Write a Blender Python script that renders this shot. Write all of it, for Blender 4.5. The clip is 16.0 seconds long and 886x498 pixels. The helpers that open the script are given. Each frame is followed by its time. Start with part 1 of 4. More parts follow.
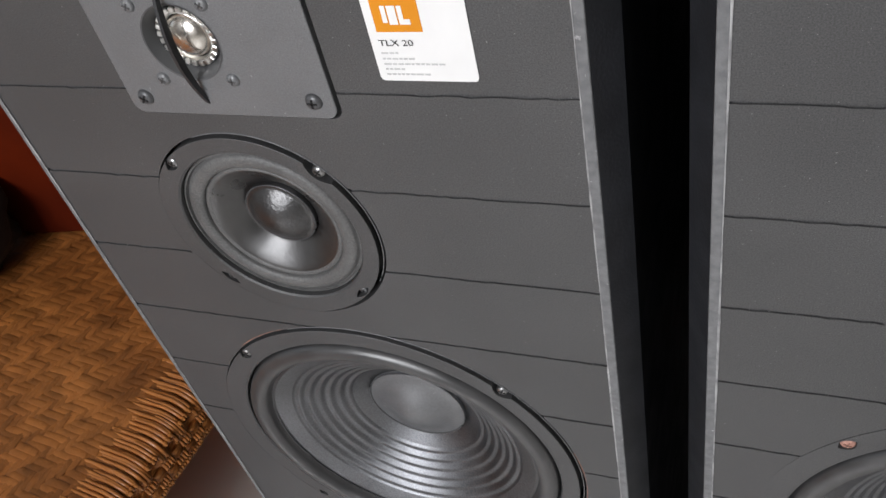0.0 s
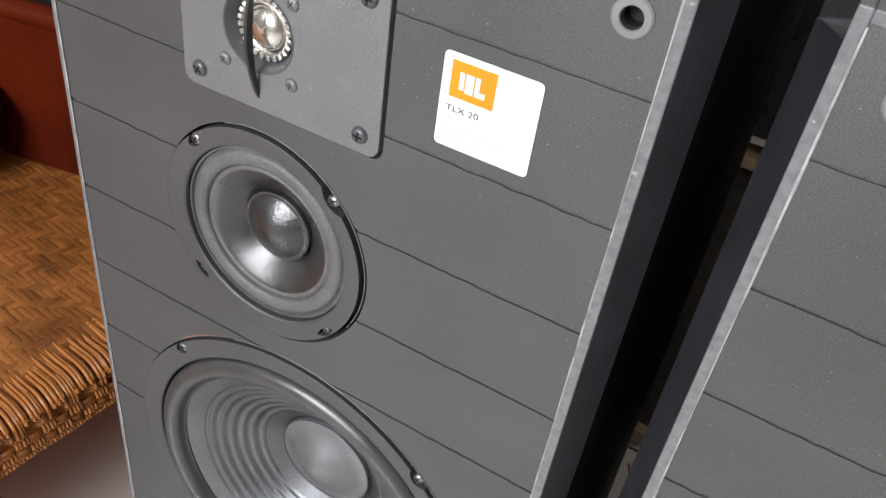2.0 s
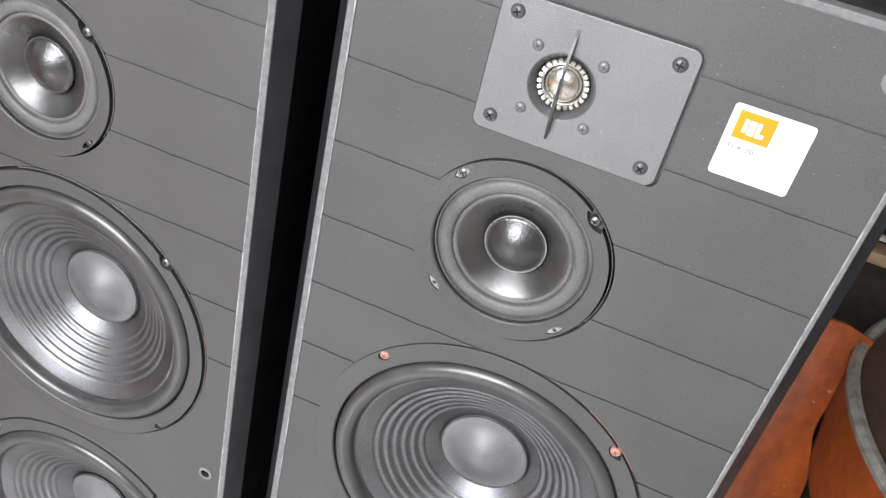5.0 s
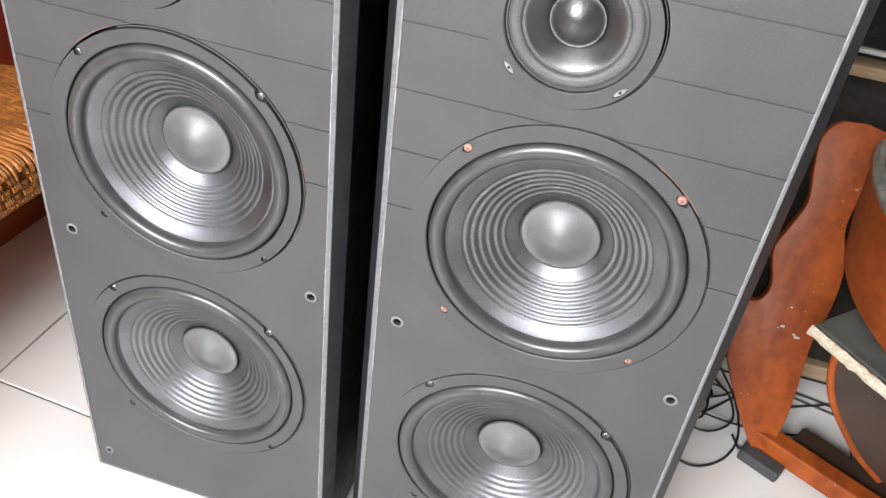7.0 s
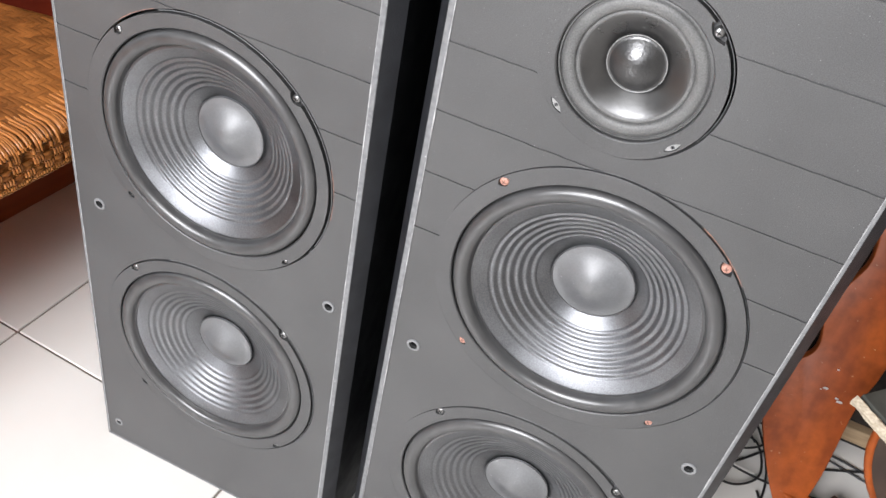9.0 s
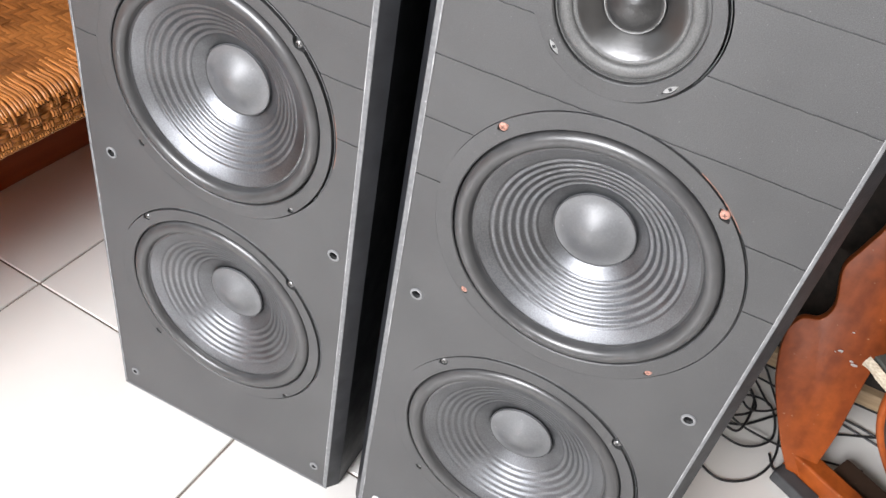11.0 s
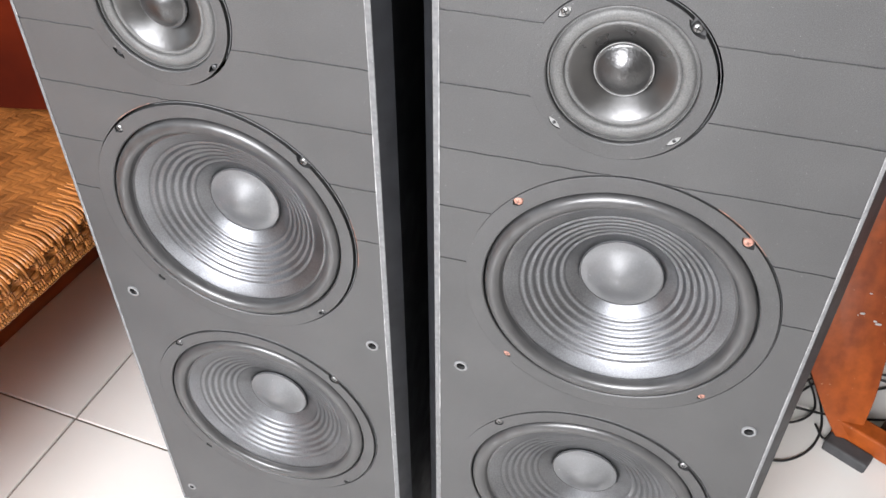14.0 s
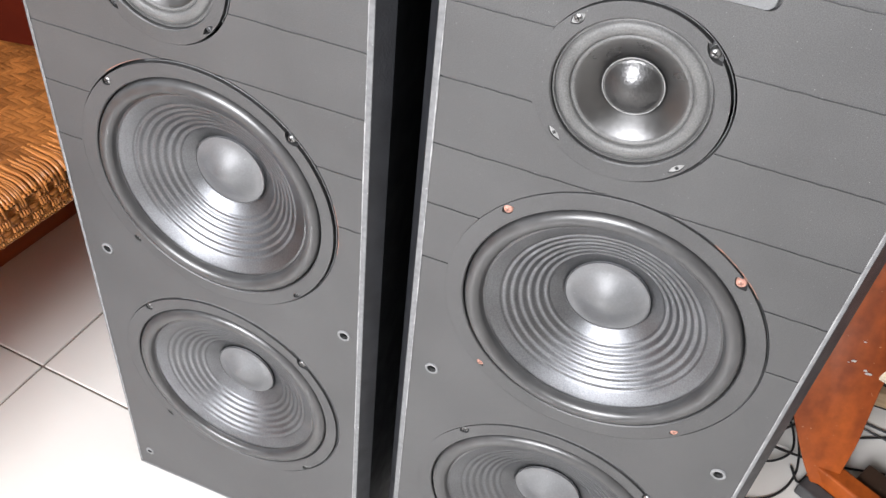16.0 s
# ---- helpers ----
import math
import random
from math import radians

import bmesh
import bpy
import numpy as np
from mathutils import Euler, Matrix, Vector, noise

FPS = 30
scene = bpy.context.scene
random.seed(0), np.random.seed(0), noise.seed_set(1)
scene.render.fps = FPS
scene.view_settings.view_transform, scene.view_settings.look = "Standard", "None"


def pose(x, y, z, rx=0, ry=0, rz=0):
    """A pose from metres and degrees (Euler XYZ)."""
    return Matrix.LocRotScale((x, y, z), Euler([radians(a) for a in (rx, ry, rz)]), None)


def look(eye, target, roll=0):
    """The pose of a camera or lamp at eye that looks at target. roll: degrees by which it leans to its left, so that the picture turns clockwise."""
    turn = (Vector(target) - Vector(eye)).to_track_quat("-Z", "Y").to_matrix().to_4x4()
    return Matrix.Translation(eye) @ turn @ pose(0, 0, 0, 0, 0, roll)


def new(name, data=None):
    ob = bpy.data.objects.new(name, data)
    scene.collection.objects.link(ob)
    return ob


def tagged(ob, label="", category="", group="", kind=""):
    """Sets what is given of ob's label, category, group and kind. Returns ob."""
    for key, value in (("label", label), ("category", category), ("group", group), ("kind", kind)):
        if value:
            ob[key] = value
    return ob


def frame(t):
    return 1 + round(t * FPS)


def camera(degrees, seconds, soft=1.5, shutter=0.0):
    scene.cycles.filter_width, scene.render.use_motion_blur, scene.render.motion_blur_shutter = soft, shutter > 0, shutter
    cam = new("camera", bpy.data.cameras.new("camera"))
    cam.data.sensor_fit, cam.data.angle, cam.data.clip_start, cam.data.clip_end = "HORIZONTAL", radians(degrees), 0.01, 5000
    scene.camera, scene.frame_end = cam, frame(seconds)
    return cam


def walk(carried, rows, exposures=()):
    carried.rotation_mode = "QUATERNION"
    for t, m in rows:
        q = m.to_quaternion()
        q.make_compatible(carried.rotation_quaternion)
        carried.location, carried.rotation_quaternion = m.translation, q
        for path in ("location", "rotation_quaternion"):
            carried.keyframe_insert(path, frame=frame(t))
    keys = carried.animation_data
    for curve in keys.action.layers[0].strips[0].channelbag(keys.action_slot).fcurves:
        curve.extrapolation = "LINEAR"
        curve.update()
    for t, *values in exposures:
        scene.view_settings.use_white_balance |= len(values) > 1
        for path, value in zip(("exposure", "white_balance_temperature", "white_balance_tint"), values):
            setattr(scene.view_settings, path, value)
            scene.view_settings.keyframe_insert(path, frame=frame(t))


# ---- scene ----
cam = camera(54.5, 16.0)
PATH = [
    (0, (0.359, -0.272, 1.016), (-0.344, 1.005, -0.353), -15.4),
    (0.5, (0.327, -0.244, 1.025), (-0.387, 1.066, -0.307), -14.8),
    (1, (0.31, -0.237, 1.018), (-0.412, 1.09, -0.293), -10.1),
    (1.5, (0.318, -0.255, 1.009), (-0.384, 1.096, -0.287), -1.1),
    (2, (0.341, -0.28, 1.011), (-0.308, 1.159, -0.218), 9.0),
    (2.5, (0.369, -0.297, 1.013), (-0.202, 1.206, -0.177), 12.7),
    (3, (0.412, -0.33, 1.018), (-0.083, 1.232, -0.128), 14.8),
    (3.5, (0.465, -0.363, 1.019), (0.014, 1.226, -0.109), 15.5),
    (4, (0.504, -0.389, 1.026), (0.104, 1.227, -0.082), 16.2),
    (4.2, (0.52, -0.401, 1.028), (0.135, 1.226, -0.069), 16.1),
    (6.3, (0.528, -0.556, 0.993), (0.198, 1.056, -0.143), 9.9),
    (6.5, (0.523, -0.57, 0.989), (0.192, 1.035, -0.158), 8.8),
    (7, (0.52, -0.596, 0.969), (0.2, 0.953, -0.254), 7.9),
    (7.5, (0.522, -0.607, 0.965), (0.189, 0.916, -0.288), 9.0),
    (8, (0.524, -0.602, 0.971), (0.17, 0.9, -0.301), 9.6),
    (8.5, (0.523, -0.57, 0.987), (0.141, 0.925, -0.285), 11.2),
    (8.7, (0.522, -0.544, 0.984), (0.122, 0.946, -0.288), 11.8),
    (10.8, (0.543, -0.516, 0.974), (0.07, 0.899, -0.358), 12.7),
    (11, (0.554, -0.536, 0.97), (0.091, 0.878, -0.366), 11.7),
    (11.5, (0.562, -0.581, 0.971), (0.116, 0.842, -0.362), 5.3),
    (12, (0.542, -0.605, 0.975), (0.11, 0.823, -0.358), 1.4),
    (12.5, (0.525, -0.617, 0.975), (0.1, 0.813, -0.357), -1.0),
    (13, (0.52, -0.61, 0.981), (0.09, 0.825, -0.343), -1.8),
    (13.5, (0.51, -0.577, 1.001), (0.084, 0.865, -0.317), -1.0),
    (14, (0.504, -0.53, 1.024), (0.068, 0.913, -0.291), 0.0),
    (14.5, (0.498, -0.504, 1.022), (0.052, 0.933, -0.296), 1.6),
    (15, (0.5, -0.497, 1.021), (0.05, 0.937, -0.298), 3.6),
    (15.5, (0.508, -0.495, 1.019), (0.064, 0.932, -0.309), 5.7),
    (16, (0.511, -0.494, 1.015), (0.075, 0.921, -0.329), 6.9),
]
walk(cam, [(t, look(eye, target, roll)) for t, eye, target, roll in PATH],
     [(0, -1.0), (0.5, -0.80), (1.0, -0.28), (1.5, -0.37), (2.0, -0.40), (2.5, -0.48), (3.0, -0.62), (3.4, 0.05), (3.6, 0.1), (4, -0.1), (6.3, 0.33), (7.0, 0.34), (7.5, 0.27), (8.5, 0.22), (11, 0.3), (11.5, 0.2), (12.5, 0.22), (14, 0.38), (16, 0.36)])

# ---- world and light ----
world = bpy.data.worlds.new("sky")
scene.world = world
world.use_nodes = True
wn = world.node_tree.nodes
sky = wn.new("ShaderNodeTexSky")
sky.sky_type, sky.sun_disc = "NISHITA", False
sky.sun_elevation, sky.sun_rotation = radians(38), radians(200)
world.node_tree.links.new(sky.outputs[0], wn["Background"].inputs[0])
wn["Background"].inputs[1].default_value = 0.1


def area(name, m, sx, sy, watts, colour):
    d = bpy.data.lights.new(name, "AREA")
    d.shape, d.size, d.size_y, d.energy, d.color = "RECTANGLE", sx, sy, watts, colour
    ob = new(name, d)
    ob.matrix_world = m
    return ob


# daylight by the wide high window behind the camera, plus an added side fill
area("window_daylight", look((-0.22, -2.6, 1.80), (0.25, 0, 0.5)), 1.3, 1.25, 170, (0.975, 0.98, 1.02))
# Weak fill lamp, added at the side where no source is known.
area("side_fill_light", look((-2.45, -0.9, 1.6), (0.2, -0.2, 0.3)), 1.3, 1.1, 5, (0.97, 0.99, 1.0))


# ---- materials ----
def mat(name, base, rough=0.5, metal=0.0, second=None, scale=30.0, bump=0.0, bump_scale=200.0, island=0.0, rough_var=0.0,
        spec=0.5, stretch=(1, 1, 1), coat_rough=0.12, grain=None, speck=None, speck_scale=150.0, coat=0.0, obj_random=0.0, low=0.35, high=0.65, speck_at=0.71):
    m = bpy.data.materials.new(name)
    m.use_nodes = True
    n, l = m.node_tree.nodes, m.node_tree.links
    b = n["Principled BSDF"]
    b.inputs["Roughness"].default_value, b.inputs["Metallic"].default_value = rough, metal
    b.inputs["Specular IOR Level"].default_value = spec
    b.inputs["Coat Weight"].default_value = coat
    b.inputs["Coat Roughness"].default_value = coat_rough
    tc, mp = n.new("ShaderNodeTexCoord"), n.new("ShaderNodeMapping")
    mp.inputs["Scale"].default_value = stretch
    l.new(tc.outputs["Object"], mp.inputs[0])
    second = second or tuple(c * 0.75 for c in base)
    nz = n.new("ShaderNodeTexNoise")
    nz.inputs["Scale"].default_value, nz.inputs["Detail"].default_value = scale, 6
    l.new(mp.outputs[0], nz.inputs[0])
    ramp = n.new("ShaderNodeMapRange")
    ramp.inputs[1].default_value, ramp.inputs[2].default_value = low, high
    l.new(nz.outputs[0], ramp.inputs[0])
    mix = n.new("ShaderNodeMix")
    mix.data_type = "RGBA"
    mix.inputs[6].default_value, mix.inputs[7].default_value = (*base, 1), (*second, 1)
    l.new(ramp.outputs[0], mix.inputs[0])
    out = mix.outputs[2]
    if island or obj_random:
        src = n.new("ShaderNodeNewGeometry").outputs["Random Per Island"] if island else n.new("ShaderNodeObjectInfo").outputs["Random"]
        hsv, mr = n.new("ShaderNodeHueSaturation"), n.new("ShaderNodeMapRange")
        k = island or obj_random
        mr.inputs[3].default_value, mr.inputs[4].default_value = 1 - k, 1 + k
        l.new(src, mr.inputs[0])
        l.new(mr.outputs[0], hsv.inputs["Value"])
        l.new(out, hsv.inputs["Color"])
        out = hsv.outputs[0]
    if grain:
        gn, gr, gh = n.new("ShaderNodeTexNoise"), n.new("ShaderNodeMapRange"), n.new("ShaderNodeHueSaturation")
        gn.inputs["Scale"].default_value, gn.inputs["Detail"].default_value = grain[0], 3
        l.new(tc.outputs["Object"], gn.inputs[0])
        gr.inputs[1].default_value, gr.inputs[2].default_value = 0.32, 0.68
        gr.inputs[3].default_value, gr.inputs[4].default_value = 1 - grain[1], 1 + grain[1]
        l.new(gn.outputs[0], gr.inputs[0])
        l.new(gr.outputs[0], gh.inputs["Value"])
        l.new(out, gh.inputs["Color"])
        out = gh.outputs[0]
    if speck:
        vor, cmp, mx = n.new("ShaderNodeTexNoise"), n.new("ShaderNodeMapRange"), n.new("ShaderNodeMix")
        vor.inputs["Scale"].default_value, vor.inputs["Detail"].default_value = speck_scale, 2
        l.new(tc.outputs["Object"], vor.inputs[0])
        cmp.inputs[1].default_value, cmp.inputs[2].default_value = speck_at, speck_at + 0.07
        l.new(vor.outputs[0], cmp.inputs[0])
        mx.data_type = "RGBA"
        l.new(cmp.outputs[0], mx.inputs[0])
        l.new(out, mx.inputs[6])
        mx.inputs[7].default_value = (*speck, 1)
        out = mx.outputs[2]
    l.new(out, b.inputs["Base Color"])
    if rough_var:
        rr = n.new("ShaderNodeMapRange")
        rr.inputs[1].default_value, rr.inputs[2].default_value = 0.3, 0.7
        rr.inputs[3].default_value, rr.inputs[4].default_value = rough - rough_var, rough + rough_var
        l.new(nz.outputs[0], rr.inputs[0])
        l.new(rr.outputs[0], b.inputs["Roughness"])
    if bump:
        nb, bp = n.new("ShaderNodeTexNoise"), n.new("ShaderNodeBump")
        nb.inputs["Scale"].default_value, nb.inputs["Detail"].default_value = bump_scale, 4
        l.new(mp.outputs[0], nb.inputs[0])
        bp.inputs["Strength"].default_value, bp.inputs["Distance"].default_value = bump, 0.001
        l.new(nb.outputs[0], bp.inputs["Height"])
        l.new(bp.outputs[0], b.inputs["Normal"])
    return m


M_BAFFLE = mat("black_textured_paint", (0.0545, 0.0545, 0.0555), 0.50, second=(0.0415, 0.0415, 0.0425), scale=9, bump=0.22, bump_scale=1900, speck=(0.20, 0.20, 0.20), speck_scale=620, spec=0.75, grain=(1500, 0.45), speck_at=0.695)
M_TRIM = mat("worn_grey_edge", (0.165, 0.168, 0.172), 0.42, second=(0.115, 0.118, 0.122), scale=220, bump=0.3, bump_scale=500, speck=(0.4, 0.4, 0.4), speck_scale=300)
M_SCUFF = mat("rubbed_bare_edge", (0.40, 0.40, 0.40), 0.45, second=(0.17, 0.17, 0.175), scale=90, bump=0.3, bump_scale=600)
M_ZINC = mat("dull_bare_metal", (0.30, 0.30, 0.295), 0.5, second=(0.20, 0.20, 0.195), scale=300, spec=0.6)
M_VINYL = mat("black_vinyl", (0.010, 0.0105, 0.0125), 0.45, second=(0.007, 0.0075, 0.009), scale=40, bump=0.2, bump_scale=600, rough_var=0.06, spec=0.3)
# The side vinyl again, lightened for the light that the chamfer catches.
M_CHAMFER = mat("black_vinyl_lit_chamfer", (0.019, 0.0202, 0.0235), 0.45, second=(0.011, 0.0118, 0.014), scale=40, bump=0.2, bump_scale=600, rough_var=0.06, spec=0.35)
M_TOP = mat("polished_black_top", (0.012, 0.0125, 0.014), 0.12, second=(0.016, 0.0165, 0.018), scale=20, rough_var=0.05)
M_DARK = mat("dark_interior", (0.008, 0.008, 0.008), 0.8)
M_RUBBER = mat("black_rubber", (0.034, 0.034, 0.035), 0.36, second=(0.046, 0.046, 0.047), scale=60, rough_var=0.06, spec=0.8)
M_CONE = mat("black_polymer_cone", (0.150, 0.154, 0.162), 0.43, 1.0, second=(0.185, 0.190, 0.200), scale=25, rough_var=0.04, bump=0.1, bump_scale=700, grain=(800, 0.18))
M_CAP = mat("dusty_black_cap", (0.070, 0.072, 0.076), 0.46, second=(0.092, 0.095, 0.100), scale=35, rough_var=0.06, bump=0.1, bump_scale=500, speck=(0.20, 0.20, 0.20), speck_scale=260, spec=1.0, coat=0.6, coat_rough=0.45, grain=(500, 0.15))
M_MIDSURR = mat("grey_foam_rubber", (0.112, 0.112, 0.110), 0.5, second=(0.085, 0.085, 0.084), scale=60, bump=0.4, bump_scale=600, grain=(900, 0.25))
M_MIDCONE = mat("glossy_black_cone", (0.016, 0.0155, 0.0155), 0.33, second=(0.024, 0.023, 0.0225), scale=45, rough_var=0.08, spec=1.0, bump=0.15, bump_scale=250)
M_MIDCAP = mat("glossy_black_cap", (0.012, 0.012, 0.0125), 0.33, second=(0.018, 0.018, 0.0185), scale=60, rough_var=0.06, bump=0.3, bump_scale=500, spec=1.0)
M_PLATE = mat("grey_black_plate_paint", (0.132, 0.136, 0.141), 0.38, second=(0.115, 0.119, 0.123), scale=25, bump=0.4, bump_scale=1100, speck=(0.26, 0.26, 0.26), speck_scale=420, grain=(1300, 0.15), spec=1.0)
M_WELL = mat("satin_dark_grey", (0.085, 0.086, 0.088), 0.38)
M_SILVER = mat("bright_aluminium", (0.90, 0.89, 0.87), 0.34, 1.0, second=(0.75, 0.74, 0.71), scale=120)
M_DOME = mat("titanium_dome", (0.72, 0.69, 0.64), 0.27, 1.0, second=(0.60, 0.57, 0.52), scale=150)
M_BLADE = mat("black_plastic", (0.03, 0.03, 0.032), 0.38)
M_SCREW = mat("black_oxide_screw", (0.105, 0.107, 0.112), 0.38, 0.3)
M_STEEL = mat("worn_steel_screw", (0.30, 0.30, 0.30), 0.32, 0.9)
M_COPPER = mat("copper_screw", (0.50, 0.28, 0.22), 0.6, 0.0, second=(0.36, 0.17, 0.13), scale=500, bump=0.5, bump_scale=900)
# Worn edges, and the shade in the copper screws' slots.
M_WORN_AND_SHADE = mat("reddish_wear_and_slot_shade", (0.34, 0.15, 0.10), 0.5, second=(0.10, 0.07, 0.06), scale=140)
M_SOCKET = mat("grey_plastic_socket", (0.21, 0.213, 0.218), 0.42)
M_WSOCKET = mat("pale_filled_socket", (0.55, 0.56, 0.55), 0.4)
M_PAPER = mat("white_label", (0.80, 0.80, 0.79), 0.4, second=(0.76, 0.76, 0.75), scale=40)
M_ORANGE = mat("orange_ink", (0.68, 0.255, 0.010), 0.5, second=(0.65, 0.24, 0.010), spec=0.3)
M_INK = mat("black_ink", (0.04, 0.04, 0.04), 0.5)
M_GREYINK = mat("grey_ink", (0.55, 0.55, 0.55), 0.5)
M_TILE = mat("white_glazed_tile", (0.75, 0.73, 0.70), 0.15, second=(0.71, 0.69, 0.655), scale=5, rough_var=0.05, obj_random=0.015, bump=0.05, bump_scale=60, spec=0.75)
M_GROUT = mat("brown_grey_grout", (0.26, 0.22, 0.19), 0.85, second=(0.16, 0.13, 0.11), scale=40, bump=0.4, bump_scale=300)
M_RATTAN = mat("honey_rattan", (0.335, 0.122, 0.030), 0.38, second=(0.20, 0.068, 0.016), scale=7, island=0.26, bump=0.3, bump_scale=300, grain=(45, 0.22))
M_WRAP = mat("honey_rattan_wrap", (0.44, 0.168, 0.041), 0.36, second=(0.31, 0.106, 0.025), scale=40, obj_random=0.12, bump=0.2, bump_scale=300)
M_STRAND = mat("honey_rattan_strand", (0.54, 0.212, 0.052), 0.36, second=(0.38, 0.130, 0.030), scale=60, obj_random=0.14, bump=0.2, bump_scale=300)
M_RATTAN_DARK = mat("brown_rattan_band", (0.52, 0.195, 0.047), 0.4, second=(0.36, 0.122, 0.029), scale=40, bump=0.2, bump_scale=300)
M_LACQUER = mat("orange_brown_lacquer", (0.320, 0.072, 0.013), 0.44, second=(0.200, 0.041, 0.008), scale=8, speck=(0.36, 0.19, 0.10), speck_scale=130, rough_var=0.09, spec=0.25, bump=0.2, bump_scale=90, stretch=(3, 1, 0.8), grain=(70, 0.16))
M_DARKBASE = mat("dark_red_brown_board", (0.33, 0.068, 0.016), 0.42, second=(0.24, 0.046, 0.011), scale=10, rough_var=0.06, stretch=(1, 0.4, 4))
# Brightened orange, so that the underside bounces a warm tint on the floor.
M_BASEWOOD = mat("orange_bounce_board", (0.66, 0.175, 0.040), 0.45, second=(0.54, 0.13, 0.028), scale=10, rough_var=0.06, stretch=(1, 0.4, 4), bump=0.15, bump_scale=90)
M_REDPANEL = mat("red_orange_paint", (0.090, 0.010, 0.0018), 0.55, second=(0.042, 0.004, 0.001), scale=5, rough_var=0.06, spec=0.08)
M_BROWN = mat("dark_brown_top", (0.046, 0.026, 0.017), 0.45, second=(0.030, 0.017, 0.011), scale=14, rough_var=0.08, speck=(0.3, 0.22, 0.16), speck_scale=130)
M_METALRIM = mat("grey_rim", (0.30, 0.29, 0.26), 0.4, 0.3, second=(0.17, 0.16, 0.14), scale=60)
M_SLAB = mat("weathered_grey_green_board", (0.085, 0.088, 0.075), 0.7, second=(0.042, 0.044, 0.038), scale=18, bump=0.4, bump_scale=120)
M_RAWWOOD = mat("pale_splintered_wood", (0.66, 0.58, 0.45), 0.75, second=(0.44, 0.36, 0.26), scale=60, bump=0.8, bump_scale=220, stretch=(1, 6, 6))
M_FOOT = mat("grey_rubber_foot", (0.060, 0.060, 0.062), 0.7, second=(0.032, 0.032, 0.034), scale=30, bump=0.3, bump_scale=300)
M_CABLE = mat("black_cable", (0.018, 0.018, 0.019), 0.4)
M_REDCABLE = mat("red_cable", (0.45, 0.05, 0.03), 0.45)
M_CLEAR = mat("clear_jacket_speaker_wire", (0.62, 0.58, 0.42), 0.25, 0.0, second=(0.30, 0.32, 0.26), scale=200, stretch=(1, 1, 8))
M_CLOTH = mat("black_cloth", (0.010, 0.010, 0.011), 0.9, second=(0.016, 0.016, 0.017), scale=30, bump=0.5, bump_scale=200)
M_FABRIC = mat("dark_brown_rough_fabric", (0.026, 0.019, 0.014), 0.9, second=(0.012, 0.009, 0.007), scale=60, bump=1.0, bump_scale=140)
M_BLACKGLOSS = mat("black_gloss_board", (0.012, 0.012, 0.014), 0.25, second=(0.018, 0.018, 0.020), scale=8, rough_var=0.05)
M_PLY = mat("bare_wood_strip", (0.38, 0.27, 0.16), 0.6, second=(0.28, 0.19, 0.11), scale=20, stretch=(1, 8, 8), bump=0.3, bump_scale=120)
M_PALE = mat("pale_highlight_and_chip", (0.55, 0.53, 0.50), 0.5, second=(0.42, 0.40, 0.37), scale=60)
M_WHITEBAG = mat("white_plastic_sheet", (0.70, 0.70, 0.66), 0.35, second=(0.60, 0.60, 0.56), scale=30, bump=0.6, bump_scale=60)
M_WALL = mat("tan_wall_paint", (0.40, 0.37, 0.33), 0.7, second=(0.35, 0.325, 0.29), scale=3, bump=0.2, bump_scale=120)
M_CEIL = mat("white_ceiling_paint", (0.60, 0.60, 0.58), 0.8, second=(0.55, 0.55, 0.53), scale=3)


# ---- mesh tools ----
def mesh_of(bm, name, material, smooth=None):
    bmesh.ops.recalc_face_normals(bm, faces=bm.faces)
    me = bpy.data.meshes.new(name)
    bm.to_mesh(me)
    bm.free()
    me.materials.append(material)
    if smooth is not None:
        me.polygons.foreach_set("use_smooth", [True] * len(me.polygons))
        me.set_sharp_from_angle(angle=radians(smooth))
    return me


def part(name, bm, material, parent, label="", smooth=None):
    ob = new(name, mesh_of(bm, name, material, smooth) if isinstance(bm, bmesh.types.BMesh) else bm)
    ob.parent = parent
    return tagged(ob, label)


def thing(name, label, category, m=Matrix(), group="", kind=""):
    ob = new(name)
    ob.empty_display_size = 0.05
    ob.matrix_world = m
    return tagged(ob, label, category, group, kind)


def box_bm(x0, x1, y0, y1, z0, z1, bevel=0.0, seg=2):
    bm = bmesh.new()
    bmesh.ops.create_cube(bm, size=1, matrix=Matrix.Translation(((x0 + x1) / 2, (y0 + y1) / 2, (z0 + z1) / 2)) @ Matrix.Diagonal((x1 - x0, y1 - y0, z1 - z0, 1)))
    if bevel:
        bmesh.ops.bevel(bm, geom=bm.edges[:], offset=bevel, segments=seg, affect="EDGES", profile=0.5)
    return bm


def prism_bm(points, lift, bevel=0.0):
    """A flat outline of 3D points, drawn out along the vector lift."""
    bm = bmesh.new()
    f = bm.faces.new([bm.verts.new(p) for p in points])
    made = bmesh.ops.extrude_face_region(bm, geom=[f])
    bmesh.ops.translate(bm, vec=lift, verts=[v for v in made["geom"] if isinstance(v, bmesh.types.BMVert)])
    bmesh.ops.recalc_face_normals(bm, faces=bm.faces)
    if bevel:
        bmesh.ops.bevel(bm, geom=[e for e in bm.edges if e.calc_face_angle(0) > 0.9], offset=bevel, segments=2, affect="EDGES", profile=0.5)
    return bm


